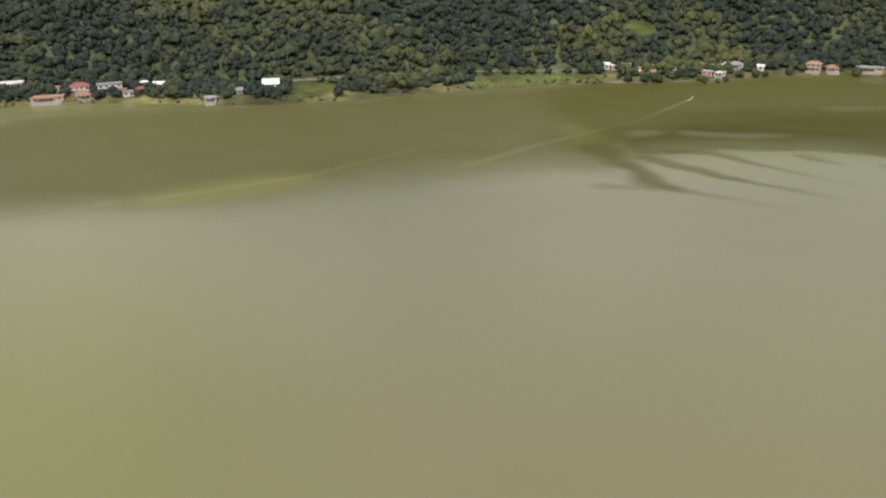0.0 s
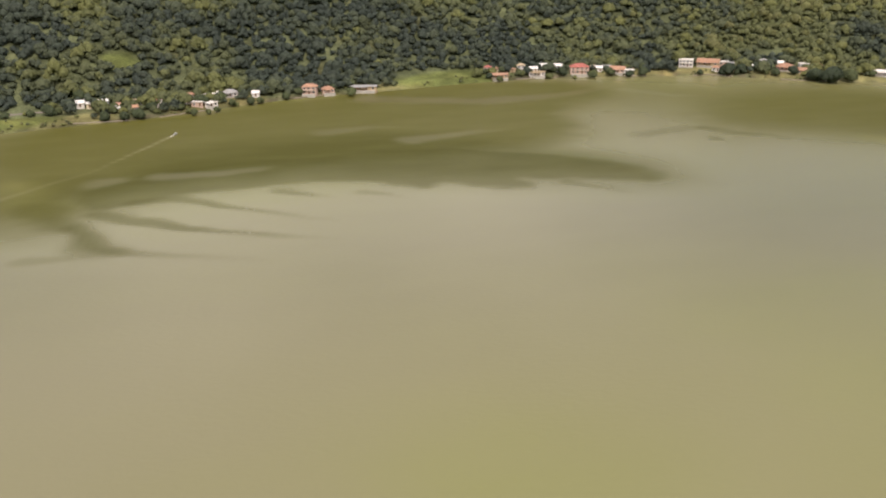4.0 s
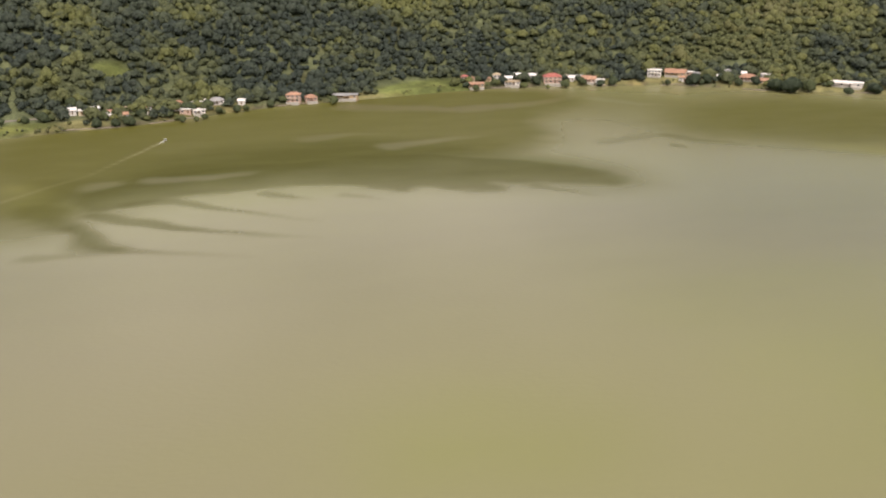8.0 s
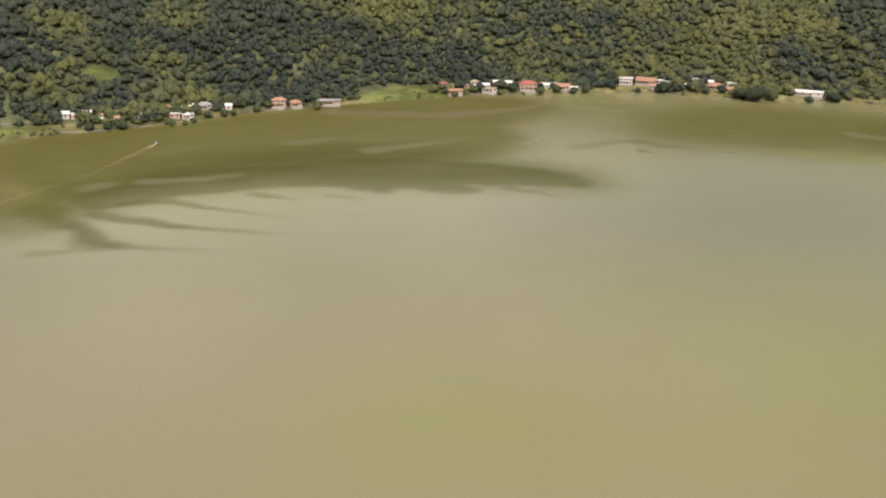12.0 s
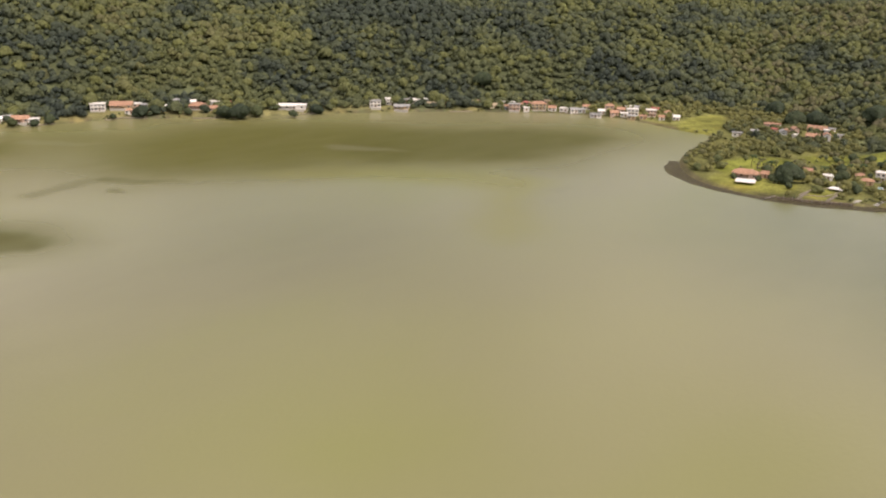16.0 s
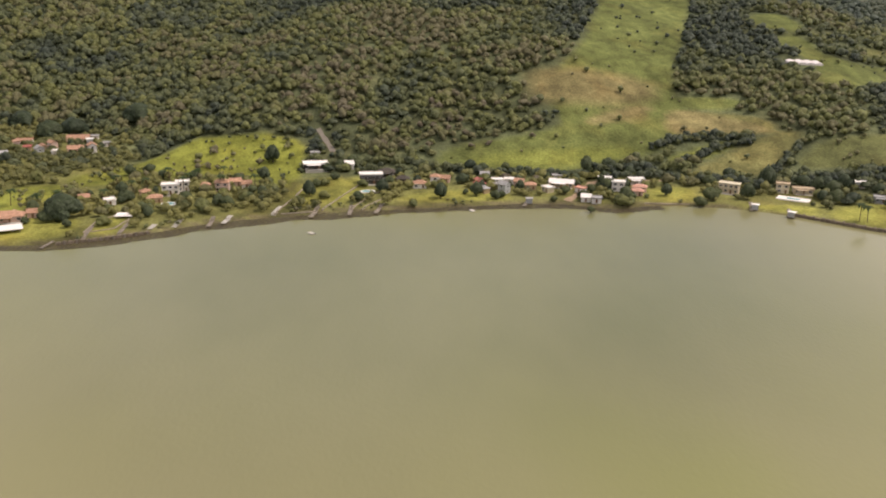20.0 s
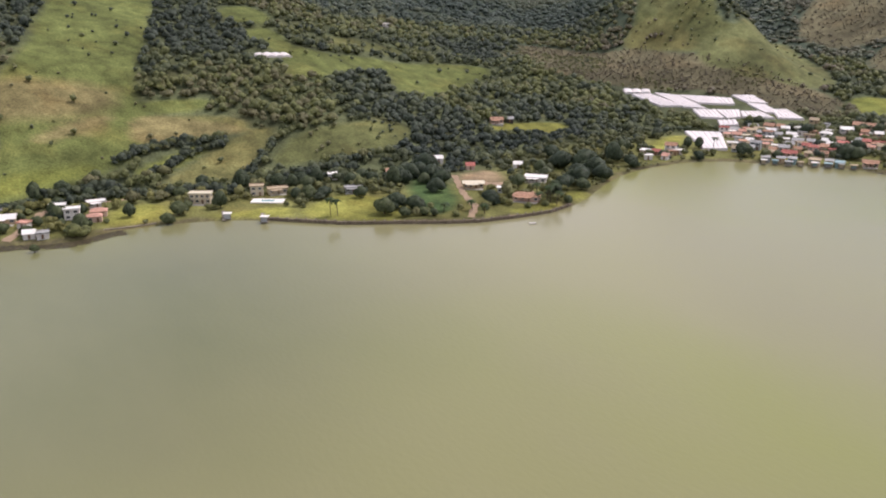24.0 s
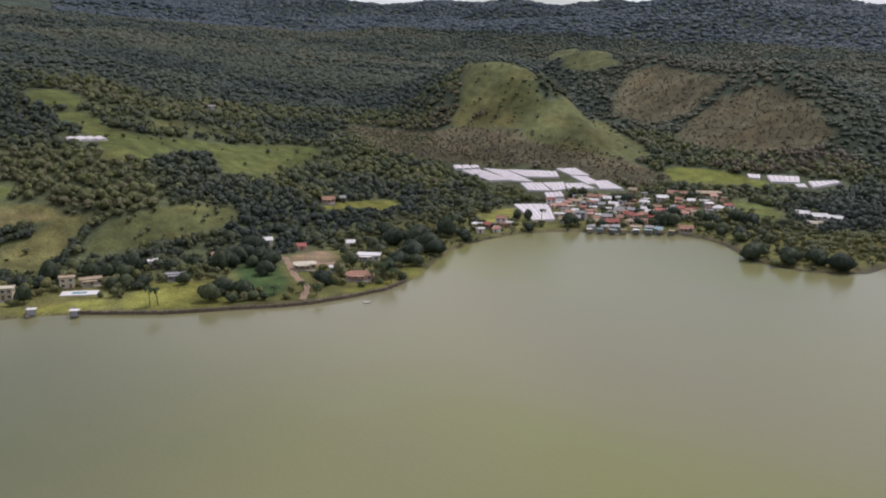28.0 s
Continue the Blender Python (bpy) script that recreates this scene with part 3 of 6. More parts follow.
patch(OLIVE, 0.8, 110, [(344, 575), (394, 642), (467, 662), (520, 627), (547, 586), (573, 543), (499, 467), (426, 479), (382, 500), (342, 520)])  # olive water
patch(OLIVE, 0.8, 85, [(353, 582), (425, 646), (505, 624), (585, 547), (658, 489), (711, 426), (663, 376), (577, 377), (523, 392), (476, 436), (407, 489), (354, 528)])  # olive water in the bay
patch(DARK, 0.35, 35, [(466, 478), (544, 541), (608, 506), (668, 441), (662, 391), (586, 393), (526, 423)])  # dark water in the bay
patch(YELLOW, 0.5, 30, [(395, 490), (442, 472), (505, 405), (530, 361), (503, 342), (481, 371), (457, 417)])  # yellow line of drift
patch(YELLOW, 0.45, 40, [(479, 373), (509, 355), (442, 297), (408, 292), (412, 313)])  # yellow patch of drift
streak(DARK, 0.4, 7, [(334, 531), (343, 515), (359, 504), (367, 487)])  # thin dark drift
streak(PALE, 0.24, 9, [(494, 510), (514, 486), (526, 464)])  # pale lane
streak(PALE, 0.24, 9, [(350, 665), (367, 634), (393, 627)])  # pale lane
patch(DARK, 0.65, 60, [(-40, 445), (-48, 491), (-11, 508), (9, 532), (39, 558), (78, 573), (130, 572), (170, 560), (210, 536), (250, 499), (266, 460), (257, 429), (240, 440), (225, 449), (199, 452), (168, 452), (128, 469), (86, 480), (50, 474), (14, 464), (-14, 457), (-16, 438)])  # dark weed bed, its soft far side
patch(DARK, 0.5, 9, [(-14, 460), (-9, 485), (10, 510), (39, 518), (75, 524), (123, 527), (161, 522), (200, 505), (241, 477), (257, 456), (256, 433), (240, 440), (225, 449), (199, 452), (187, 453), (198, 447), (197, 438), (182, 440), (165, 442), (156, 451), (151, 453), (144, 444), (137, 455), (126, 456), (121, 465), (102, 471), (85, 471), (68, 467), (49, 467), (31, 465), (15, 460)])  # dark weed bed, sharp near edge
patch(DARK, 0.42, 13, [(-40, 445), (-44, 466), (-20, 468), (-12, 461), (-13, 452), (-8, 438), (7, 415), (19, 399), (9, 394), (-3, 400), (-9, 418), (-14, 436)])  # dark weed bed, western tail
streak(DARK, 0.43, 5, [(13, 462), (31, 460), (56, 440), (76, 424), (97, 410)])  # finger of weed
streak(DARK, 0.5, 5, [(-3, 452), (24, 432), (37, 420), (55, 407), (73, 396), (95, 385)])  # finger of weed
streak(DARK, 0.43, 6, [(-9, 436), (6, 408), (17, 396), (33, 384), (69, 368)])  # finger of weed
streak(DARK, 0.25, 6, [(-19, 396), (-6, 396), (6, 399)])  # finger of weed
streak(DARK, 0.36, 4, [(79, 461), (91, 450), (101, 442)])  # finger of weed
streak(DARK, 0.25, 4, [(113, 448), (123, 441), (132, 431)])  # finger of weed
streak(DARK, 0.29, 4, [(214, 445), (228, 433), (241, 415)])  # finger of weed
streak(PALE, 0.27, 8, [(22, 502), (44, 500), (68, 506), (78, 509)])  # pale lane
streak(PALE, 0.21, 9, [(-5, 498), (3, 500), (6, 506)])  # pale lane
streak(PALE, 0.24, 9, [(153, 546), (176, 555), (200, 562), (222, 562)])  # pale lane
streak(PALE, 0.18, 8, [(113, 580), (139, 586), (161, 583)])  # pale lane
streak(BROWN, 0.5, 14, [(156, 685), (226, 653), (302, 668), (353, 686)])  # silty lane
streak(DARK, 0.35, 8, [(284, 528), (324, 537), (350, 526)])  # thin dark drift
streak(DARK, 0.4, 5, [(323, 507), (330, 495)])  # thin dark drift
streak(FOAMY, 0.2, 3.6, [(-241, 326), (-190, 364), (-158, 391), (-126, 440), (-95, 474)])  # old wake
streak(FOAMY, 0.2, 3.4, [(-92, 418), (-66, 455), (-32, 499), (-1, 538)])  # old wake
streak(FOAMY, 0.4, 1.6, [(23, 597), (7, 561), (-13, 522)])  # wake behind the boat
patch(PALE, 0.7, 110, [(-150, 310), (-46, 320), (55, 322), (72, 265), (50, 195), (-20, 150), (-120, 180)])  # cloud glare painted into the colour of the open water
patch(GREENISH, 0.5, 70, [(85, 240), (122, 236), (146, 217), (121, 195), (72, 208)])  # greener open water
patch(REFLECTED_HILL, 0.6, 150, [(600, 250), (625, 140), (640, 27), (640, -60), (560, -120), (440, -60), (390, 60), (420, 170), (500, 240)])  # greenish water off the eastern shore, the dark hill's reflection painted in


def water_material():
    m = bpy.data.materials.new("lake_water")
    m.use_nodes = True
    n, l = m.node_tree.nodes, m.node_tree.links
    b = n["Principled BSDF"]
    b.inputs["Roughness"].default_value, b.inputs["IOR"].default_value = 0.16, 1.33
    b.inputs["Specular IOR Level"].default_value = 0.5
    geo = n.new("ShaderNodeNewGeometry")

    def noise_at(scale, detail, stretch=(1, 1, 1), turn=0.0):
        mp = n.new("ShaderNodeMapping")
        mp.inputs["Scale"].default_value, mp.inputs["Rotation"].default_value = stretch, (0, 0, turn)
        t = n.new("ShaderNodeTexNoise")
        t.inputs["Scale"].default_value, t.inputs["Detail"].default_value = scale, detail
        l.new(geo.outputs["Position"], mp.inputs["Vector"])
        l.new(mp.outputs["Vector"], t.inputs["Vector"])
        return t

    broad = noise_at(0.0035, 3, (1, 1.6, 1), 0.5)
    ramp = n.new("ShaderNodeValToRGB")
    for k, (p, c) in enumerate(((0.30, (0.226, 0.204, 0.108)), (0.52, (0.231, 0.215, 0.098)), (0.75, (0.220, 0.220, 0.070)))):
        if k == 2:
            ramp.color_ramp.elements.new(0.5)
        ramp.color_ramp.elements[k].position, ramp.color_ramp.elements[k].color = p, (*c, 1)
    l.new(broad.outputs["Fac"], ramp.inputs["Fac"])
    # algae, silt and painted reflections: colour and share stored in the sheet, broken up by fine noise
    at = n.new("ShaderNodeAttribute")
    at.attribute_name = "drift"
    dull = n.new("ShaderNodeAttribute")
    dull.attribute_name = "film"
    film = dull.outputs["Fac"]
    wisps = noise_at(0.025, 4, (1, 2.2, 1), 0.3)
    tear = n.new("ShaderNodeMapRange")
    tear.inputs["From Min"].default_value, tear.inputs["From Max"].default_value = 0.25, 0.75
    tear.inputs["To Min"].default_value, tear.inputs["To Max"].default_value = 0.9, 1.1
    part_ = n.new("ShaderNodeMath")
    part_.operation, part_.use_clamp = "MULTIPLY", True
    l.new(wisps.outputs["Fac"], tear.inputs["Value"])
    l.new(at.outputs["Alpha"], part_.inputs[0])
    l.new(tear.outputs["Result"], part_.inputs[1])
    mx = n.new("ShaderNodeMix")
    mx.data_type = "RGBA"
    l.new(part_.outputs[0], mx.inputs["Factor"])
    l.new(ramp.outputs["Color"], mx.inputs["A"])
    l.new(at.outputs["Color"], mx.inputs["B"])
    colour = mx.outputs["Result"]
    l.new(colour, b.inputs["Base Color"])
    ripple = noise_at(0.35, 3, (1, 1.8, 1), 0.4)
    bp = n.new("ShaderNodeBump")
    bp.inputs["Strength"].default_value, bp.inputs["Distance"].default_value = 0.22, 0.25
    l.new(ripple.outputs["Fac"], bp.inputs["Height"])
    l.new(bp.outputs["Normal"], b.inputs["Normal"])
    for target, open_water, still in ((b.inputs["Roughness"], 0.19, 0.5), (b.inputs["Specular IOR Level"], 0.4, 0.05)):
        mr = n.new("ShaderNodeMapRange")
        mr.inputs["To Min"].default_value, mr.inputs["To Max"].default_value = open_water, still
        l.new(film, mr.inputs["Value"])
        l.new(mr.outputs["Result"], target)
    return m


me = mesh_from("lake", np.stack([wx, wy, 0 * wx], 1), grid_faces(len(WX), len(WY)), water_material(), True)
me.attributes.new("drift", "FLOAT_COLOR", "POINT").data.foreach_set("color", np.concatenate([drift, share_of[:, None]], 1).astype(np.float32).ravel())
me.attributes.new("film", "FLOAT", "POINT").data.foreach_set("value", film_of.astype(np.float32))
tagged(new("lake", me), "calm olive-green murky lake water with drifting algae", "water", kind="structure")

# ---- forest: crowns of many leaf clumps, joined ----
def icosphere(level):
    bm = bmesh.new()
    bmesh.ops.create_icosphere(bm, subdivisions=level, radius=1.0)
    v = np.array([p.co[:] for p in bm.verts])
    f = np.array([[c.index for c in p.verts] for p in bm.faces])
    bm.free()
    return v, f


def crown_shape(rng, lumps, leaves, level=1, leaf=0.30, cores=9, rough=0.24):
    """A crown of unit radius standing on z = 0: a few lumps and loose leaf clumps round them."""
    iv, iff = icosphere(level)
    V, F = [], []
    centres = []
    count = 0
    for k in range(lumps):
        a = rng.random() * 6.283
        r = 0.0 if k == 0 else 0.40 + 0.30 * rng.random()
        c = np.array([r * math.cos(a), r * math.sin(a), 0.75 + (0.35 if k == 0 else rng.random() * 0.45)])
        s = (0.74 if lumps > 1 else 0.95) if k == 0 else 0.32 + 0.22 * rng.random()
        v = iv * (1 + rough * (rng.random((len(iv), 1)) - 0.5)) * np.array([s, s, s * 0.85]) * 0.93 + c
        if k < cores:
            V.append(v), F.append(iff + count)
            count += len(v)
        centres.append((c, s))
    d = rng.normal(size=(leaves, 3))
    d /= np.linalg.norm(d, axis=1)[:, None]
    d[:, 2] = np.abs(d[:, 2]) * 1.0 - 0.25
    pick = rng.integers(0, lumps, leaves)
    c = np.array([centres[k][0] for k in pick])
    s = np.array([centres[k][1] for k in pick])[:, None]
    p = c + d * s * (0.92 + 0.2 * rng.random((leaves, 1)))
    n = d + 0.22 * rng.normal(size=d.shape)
    n /= np.linalg.norm(n, axis=1)[:, None]
    t1 = np.cross(n, rng.normal(size=d.shape))
    t1 /= np.linalg.norm(t1, axis=1)[:, None]
    t2 = np.cross(n, t1)
    q = leaf * (0.6 + 0.8 * rng.random((leaves, 1)))
    V.append(np.stack([p + t1 * q, p - 0.5 * t1 * q + 0.8 * t2 * q, p - 0.5 * t1 * q - 0.8 * t2 * q], 1).reshape(-1, 3))
    F.append(np.arange(leaves * 3).reshape(-1, 3) + count)
    return np.concatenate(V), np.concatenate(F)


def plant(name, shapes, x, y, radius, tall, tint, rng, material_, label, category="trees", sink=0.3):
    """All crowns of one wood as a single mesh."""
    z = height(x, y)
    V, F, A = [], [], []
    count = 0
    which = rng.integers(0, len(shapes), len(x))
    turn = rng.random(len(x)) * 6.283
    for k, (sv, sf) in enumerate(shapes):
        i = np.where(which == k)[0]
        if not len(i):
            continue
        c, s = np.cos(turn[i])[:, None], np.sin(turn[i])[:, None]
        r = radius[i][:, None]
        wide = (0.78 + 0.5 * rng.random(len(i)))[:, None]      # no crown is quite round
        px = (sv[None, :, 0] * wide * c - sv[None, :, 1] / wide * s) * r + x[i][:, None]
        py = (sv[None, :, 0] * wide * s + sv[None, :, 1] / wide * c) * r + y[i][:, None]
        pz = (sv[None, :, 2] - sink) * r * tall[i][:, None] + z[i][:, None]
        V.append(np.stack([px, py, pz], 2).reshape(-1, 3))
        F.append((sf[None] + (np.arange(len(i)) * len(sv))[:, None, None]).reshape(-1, 3) + count)
        A.append(np.repeat(tint[i], len(sv)))
        count += len(i) * len(sv)
    me = mesh_from(name, np.concatenate(V), np.concatenate(F), material_)
    me.attributes.new("tint", "FLOAT", "POINT").data.foreach_set("value", np.concatenate(A).astype(np.float32))
    return tagged(new(name, me), label, category, kind="stuff")


rng = np.random.default_rng(7)
NEAR_SHAPES = [crown_shape(rng, 8, 150, 1, 0.19, 4, 0.5) for _ in range(8)]
FILL_SHAPES = [crown_shape(rng, 5, 66, 1, 0.25, 2, 0.6) for _ in range(8)]
FAR_SHAPES = [crown_shape(rng, 4, 24, 1, 0.32, 1, 0.55) for _ in range(8)]
HILL_SHAPES = [crown_shape(rng, 3, 9, 1, 0.40, 1, 0.7) for _ in range(8)]
CLEAR = []          # x, y, radius of places kept free of wild trees


def open_ground(x, y, margin=2.0):
    """Nought where a wild tree would stand in a field, in the lake or on a plot."""
    ok = loop_distance(x, y, SHORE) > 5
    for colour, outline, soft in FIELDS:
        lo, hi = outline.min(0) - 5, outline.max(0) + 5
        near = np.where(ok & (x > lo[0]) & (x < hi[0]) & (y > lo[1]) & (y < hi[1]))[0]
        if len(near):
            ok[near] &= loop_distance(x[near], y[near], outline) > margin
    order = np.argsort(x)
    xs = x[order]
    for cx, cy, r in CLEAR:
        k = order[np.searchsorted(xs, cx - r):np.searchsorted(xs, cx + r)]
        ok[k] &= (x[k] - cx) ** 2 + (y[k] - cy) ** 2 > r * r
    return ok


def scatter(x0, x1, y0, y1, gap, rng):
    gx_, gy_ = np.meshgrid(np.arange(x0, x1, gap), np.arange(y0, y1, gap))
    x = gx_.ravel() + (rng.random(gx_.size) - 0.5) * gap * 1.7
    y = gy_.ravel() + (rng.random(gx_.size) - 0.5) * gap * 1.7
    return x, y


# ---- builders ----
def part(name, bm, material_, parent, label="", m=None):
    """Links a bmesh as one mesh object under a thing or a part."""
    me = bpy.data.meshes.new(name)
    bm.to_mesh(me)
    bm.free()
    me.materials.append(material_)
    return shared(name, me, parent, m, label)


def shared(name, me, parent, m=None, label=""):
    ob = new(name, me)
    ob.parent = parent
    if m is not None:
        ob.matrix_basis = m
    return tagged(ob, label)


def box(bm, x, y, z, sx, sy, sz, taper=1.0):
    """A box standing on z, its middle at x, y."""
    v = []
    for k, s in ((0, 1.0), (1, taper)):
        for dx, dy in ((-1, -1), (1, -1), (1, 1), (-1, 1)):
            v.append(bm.verts.new((x + dx * sx * s / 2, y + dy * sy * s / 2, z + k * sz)))
    for f in ((3, 2, 1, 0), (4, 5, 6, 7), (0, 1, 5, 4), (1, 2, 6, 5), (2, 3, 7, 6), (3, 0, 4, 7)):
        bm.faces.new([v[i] for i in f])
    return bm


def block(x, y, z, sx, sy, sz, taper=1.0):
    return box(bmesh.new(), x, y, z, sx, sy, sz, taper)


def rod(bm, a, b, r0, r1, sides=6):
    a, b = Vector(a), Vector(b)
    w = (b - a).normalized()
    u = w.orthogonal().normalized()
    v = w.cross(u)
    rings = []
    for p, r in ((a, r0), (b, r1)):
        rings.append([bm.verts.new(p + (u * math.cos(6.2832 * k / sides) + v * math.sin(6.2832 * k / sides)) * r) for k in range(sides)])
    for k in range(sides):
        j = (k + 1) % sides
        bm.faces.new((rings[0][k], rings[0][j], rings[1][j], rings[1][k]))
    bm.faces.new(rings[1])
    bm.faces.new(rings[0][::-1])
    return bm


def land(x, y):
    i, j = np.clip(np.searchsorted(GX, x) - 1, 0, len(GX) - 2), np.clip(np.searchsorted(GY, y) - 1, 0, len(GY) - 2)
    u, v = (x - GX[i]) / (GX[i + 1] - GX[i]), (y - GY[j]) / (GY[j + 1] - GY[j])
    g = gz.reshape(len(GY), len(GX))
    return float((g[j, i] * (1 - u) + g[j, i + 1] * u) * (1 - v) + (g[j + 1, i] * (1 - u) + g[j + 1, i + 1] * u) * v)


def mesh_of(bm, name, material_):
    me = bpy.data.meshes.new(name)
    bm.to_mesh(me)
    bm.free()
    me.materials.append(material_)
    return me


# one window and its pane, a metre square, shared by all houses
bm = bmesh.new()
for sx, sz, w, h in ((0, -0.47, 1, 0.08), (0, 0.47, 1, 0.08), (-0.47, 0, 0.08, 0.86), (0.47, 0, 0.08, 0.86), (0, 0, 0.05, 0.86)):
    box(bm, sx, 0, sz - h / 2, w, 0.12, h)
ME_WINDOW = mesh_of(bm, "window", M_FRAME)
ME_PANE = mesh_of(block(0, 0.015, -0.43, 0.86, 0.05, 0.86), "pane", M_GLASS)
ME_DOOR = mesh_of(block(0, 0, 0, 1.0, 0.12, 2.1), "door", M_DOOR)

ROOF_WORDS = {"white": "white roof", "grey": "grey sheet roof", "tile": "orange clay tile roof", "red": "red tile roof", "tan": "weathered tan roof slab", "cream": "cream roof slab",
              "pink": "pink tile roof", "thatch": "dark thatched roof", "teal": "teal sheet roof"}
WALL_WORDS = {"white": "White-painted", "cream": "Cream-painted", "pink": "Salmon-plastered", "grey": "Grey rendered", "tan": "Tan plastered", "dark": "Dark timber", "teal": "Teal boarded"}
house_rng = random.Random(11)


def house(x, y, turn, w, d, storeys, kind, wall, roof, group="lakeside houses"):
    """A house facing its own -y: walls, roof, windows with panes, door, terrace or canopy."""
    c, s = math.cos(radians(turn)), math.sin(radians(turn))
    corners = [land(x + c * a - s * b, y + s * a + c * b) for a in (-w / 2, w / 2) for b in (-d / 2, d / 2)]
    base, top = min(corners), max(corners)
    h = 2.55 * storeys
    z0 = max(base, 0.5)
    lift = min(max(top - z0, 0), 1.6)
    root = new("house")
    root.empty_display_size = 0.5
    root.matrix_world = pose(x, y, z0 - 0.4, 0, 0, turn)
    size = "two-storey" if storeys == 2 else "single-storey"
    tagged(root, f"{WALL_WORDS[wall]} {size} house with {ROOF_WORDS[roof]} by the lake", "house", group)
    floor_z = 0.4 + lift
    wh = floor_z + h
    bm = block(0, 0, -1.2, w, d, wh + 1.2)
    mat = M_ROOF[roof]
    over = 0.45
    rb = bmesh.new()
    if kind == "flat":
        box(rb, 0, 0, wh, w + 2 * over, d + 2 * over, 0.25)
        for px_, py_, sx, sy in ((0, -d / 2 - over + 0.1, w + 2 * over, 0.18), (0, d / 2 + over - 0.1, w + 2 * over, 0.18), (-w / 2 - over + 0.1, 0, 0.18, d + 2 * over - 0.4), (w / 2 + over - 0.1, 0, 0.18, d + 2 * over - 0.4)):
            box(rb, px_, py_, wh + 0.25, sx, sy, 0.35)
    elif kind == "gable":
        rise = min(d * 0.30, 2.6) if storeys == 1 or d < 9 else 3.2
        tri = [bm.verts.new((sx * w / 2 * 0.995, yy, zz)) for sx in (-1, 1) for yy, zz in ((-d / 2, wh), (d / 2, wh), (0, wh + rise))]
        bm.faces.new((tri[0], tri[2], tri[1]))
        bm.faces.new((tri[3], tri[4], tri[5]))
        for side in (-1, 1):
            k = rise / (d / 2)
            y0, y1 = side * (d / 2 + over), 0
            za, zb = wh - k * over, wh + rise
            q = [rb.verts.new((sx * (w / 2 + over), yy, zz + t)) for t in (0.02, 0.20) for sx, yy, zz in ((-1, y0, za), (1, y0, za), (1, y1, zb), (-1, y1, zb))]
            for f in ((3, 2, 1, 0), (4, 5, 6, 7), (0, 1, 5, 4), (1, 2, 6, 5), (2, 3, 7, 6), (3, 0, 4, 7)):
                rb.faces.new([q[i] for i in f])
    elif kind == "hip":
        rise = min(w, d) * 0.30
        ridge = max(w - d, 0.4) if w > d else 0.4
        ry = max(d - w, 0.2) if d > w else 0.2
        low = [rb.verts.new((sx * (w / 2 + over), sy * (d / 2 + over), wh)) for sx, sy in ((-1, -1), (1, -1), (1, 1), (-1, 1))]
        eave = [rb.verts.new((v.co.x, v.co.y, wh + 0.15)) for v in low]
        high = [rb.verts.new((sx * ridge / 2, sy * ry / 2, wh + 0.15 + rise)) for sx, sy in ((-1, -1), (1, -1), (1, 1), (-1, 1))]
        rb.faces.new(low[::-1])
        rb.faces.new(high)
        for a, b in ((low, eave), (eave, high)):
            for k in range(4):
                rb.faces.new((a[k], a[(k + 1) % 4], b[(k + 1) % 4], b[k]))
    else:
        rise = d * 0.12
        q = [rb.verts.new((sx * (w / 2 + over), sy * (d / 2 + over), wh + (rise if sy > 0 else 0) + t)) for t in (0.0, 0.14) for sx, sy in ((-1, -1), (1, -1), (1, 1), (-1, 1))]
        for f in ((3, 2, 1, 0), (4, 5, 6, 7), (0, 1, 5, 4), (1, 2, 6, 5), (2, 3, 7, 6), (3, 0, 4, 7)):
            rb.faces.new([q[i] for i in f])
        box(bm, 0, d / 2 - 0.1, wh, w, 0.2, rise * 0.9)
    body = part("wall", bm, M_WALL[wall], root)
    roof_part = part("roof", rb, mat, root, ROOF_WORDS[roof])
    if kind in ("gable", "hip") and w > 9 and house_rng.random() < 0.5:
        part("chimney", block(w * 0.22, d * 0.15, wh + 0.3, 0.7, 0.7, 1.9), M_WALL["grey" if wall == "white" else wall], roof_part)

    def window(a, b, z, sw, sh, rz):
        ob = shared("window", ME_WINDOW, root, pose(a, b, z, 0, 0, rz) @ Matrix.Diagonal((sw, 1, sh, 1)))
        shared("pane", ME_PANE, ob)

    for k in range(storeys):
        zc = floor_z + 2.55 * k + 1.4
        count = max(1, min(4, int(w / 2.7)))
        wide = min(1.7, w / count * 0.55)
        for i in range(count):
            a = (i + 0.5) / count * w - w / 2
            if k == 0 and i == count // 2:
                shared("door", ME_DOOR, root, pose(a, -d / 2 - 0.03, floor_z))
            else:
                window(a, -d / 2 - 0.03, zc, wide, 1.3, 0)
        if d > 4.6:
            window(-w / 2 - 0.03, 0, zc, 1.3, 1.2, -90)
            window(w / 2 + 0.03, 0, zc, 1.3, 1.2, 90)
    if storeys == 2 and w > 7:
        part("balcony", block(0, -d / 2 - 0.75, floor_z + 2.6, w * 0.8, 1.4, 0.18), M_CONCRETE, root)
        part("rail", block(0, -d / 2 - 1.40, floor_z + 2.78, w * 0.8, 0.08, 0.9), M_WALL[wall], root)
    if w > 8:
        part("terrace", block(0, -d / 2 - 1.6, -0.6, w * 0.9, 3.1, floor_z + 0.5), M_CONCRETE, root)
        if storeys == 1:
            part("porch_roof", block(-w * 0.1, -d / 2 - 1.75, floor_z + 2.45, w * 0.6, 2.6, 0.16), mat, root)
            for a in (-0.38, -0.1, 0.18):
                part("post", block(w * a, -d / 2 - 2.8, floor_z, 0.22, 0.22, 2.45), M_WALL[wall], root)
    CLEAR.append((x, y, max(w, d) * 0.5 + 1.0))
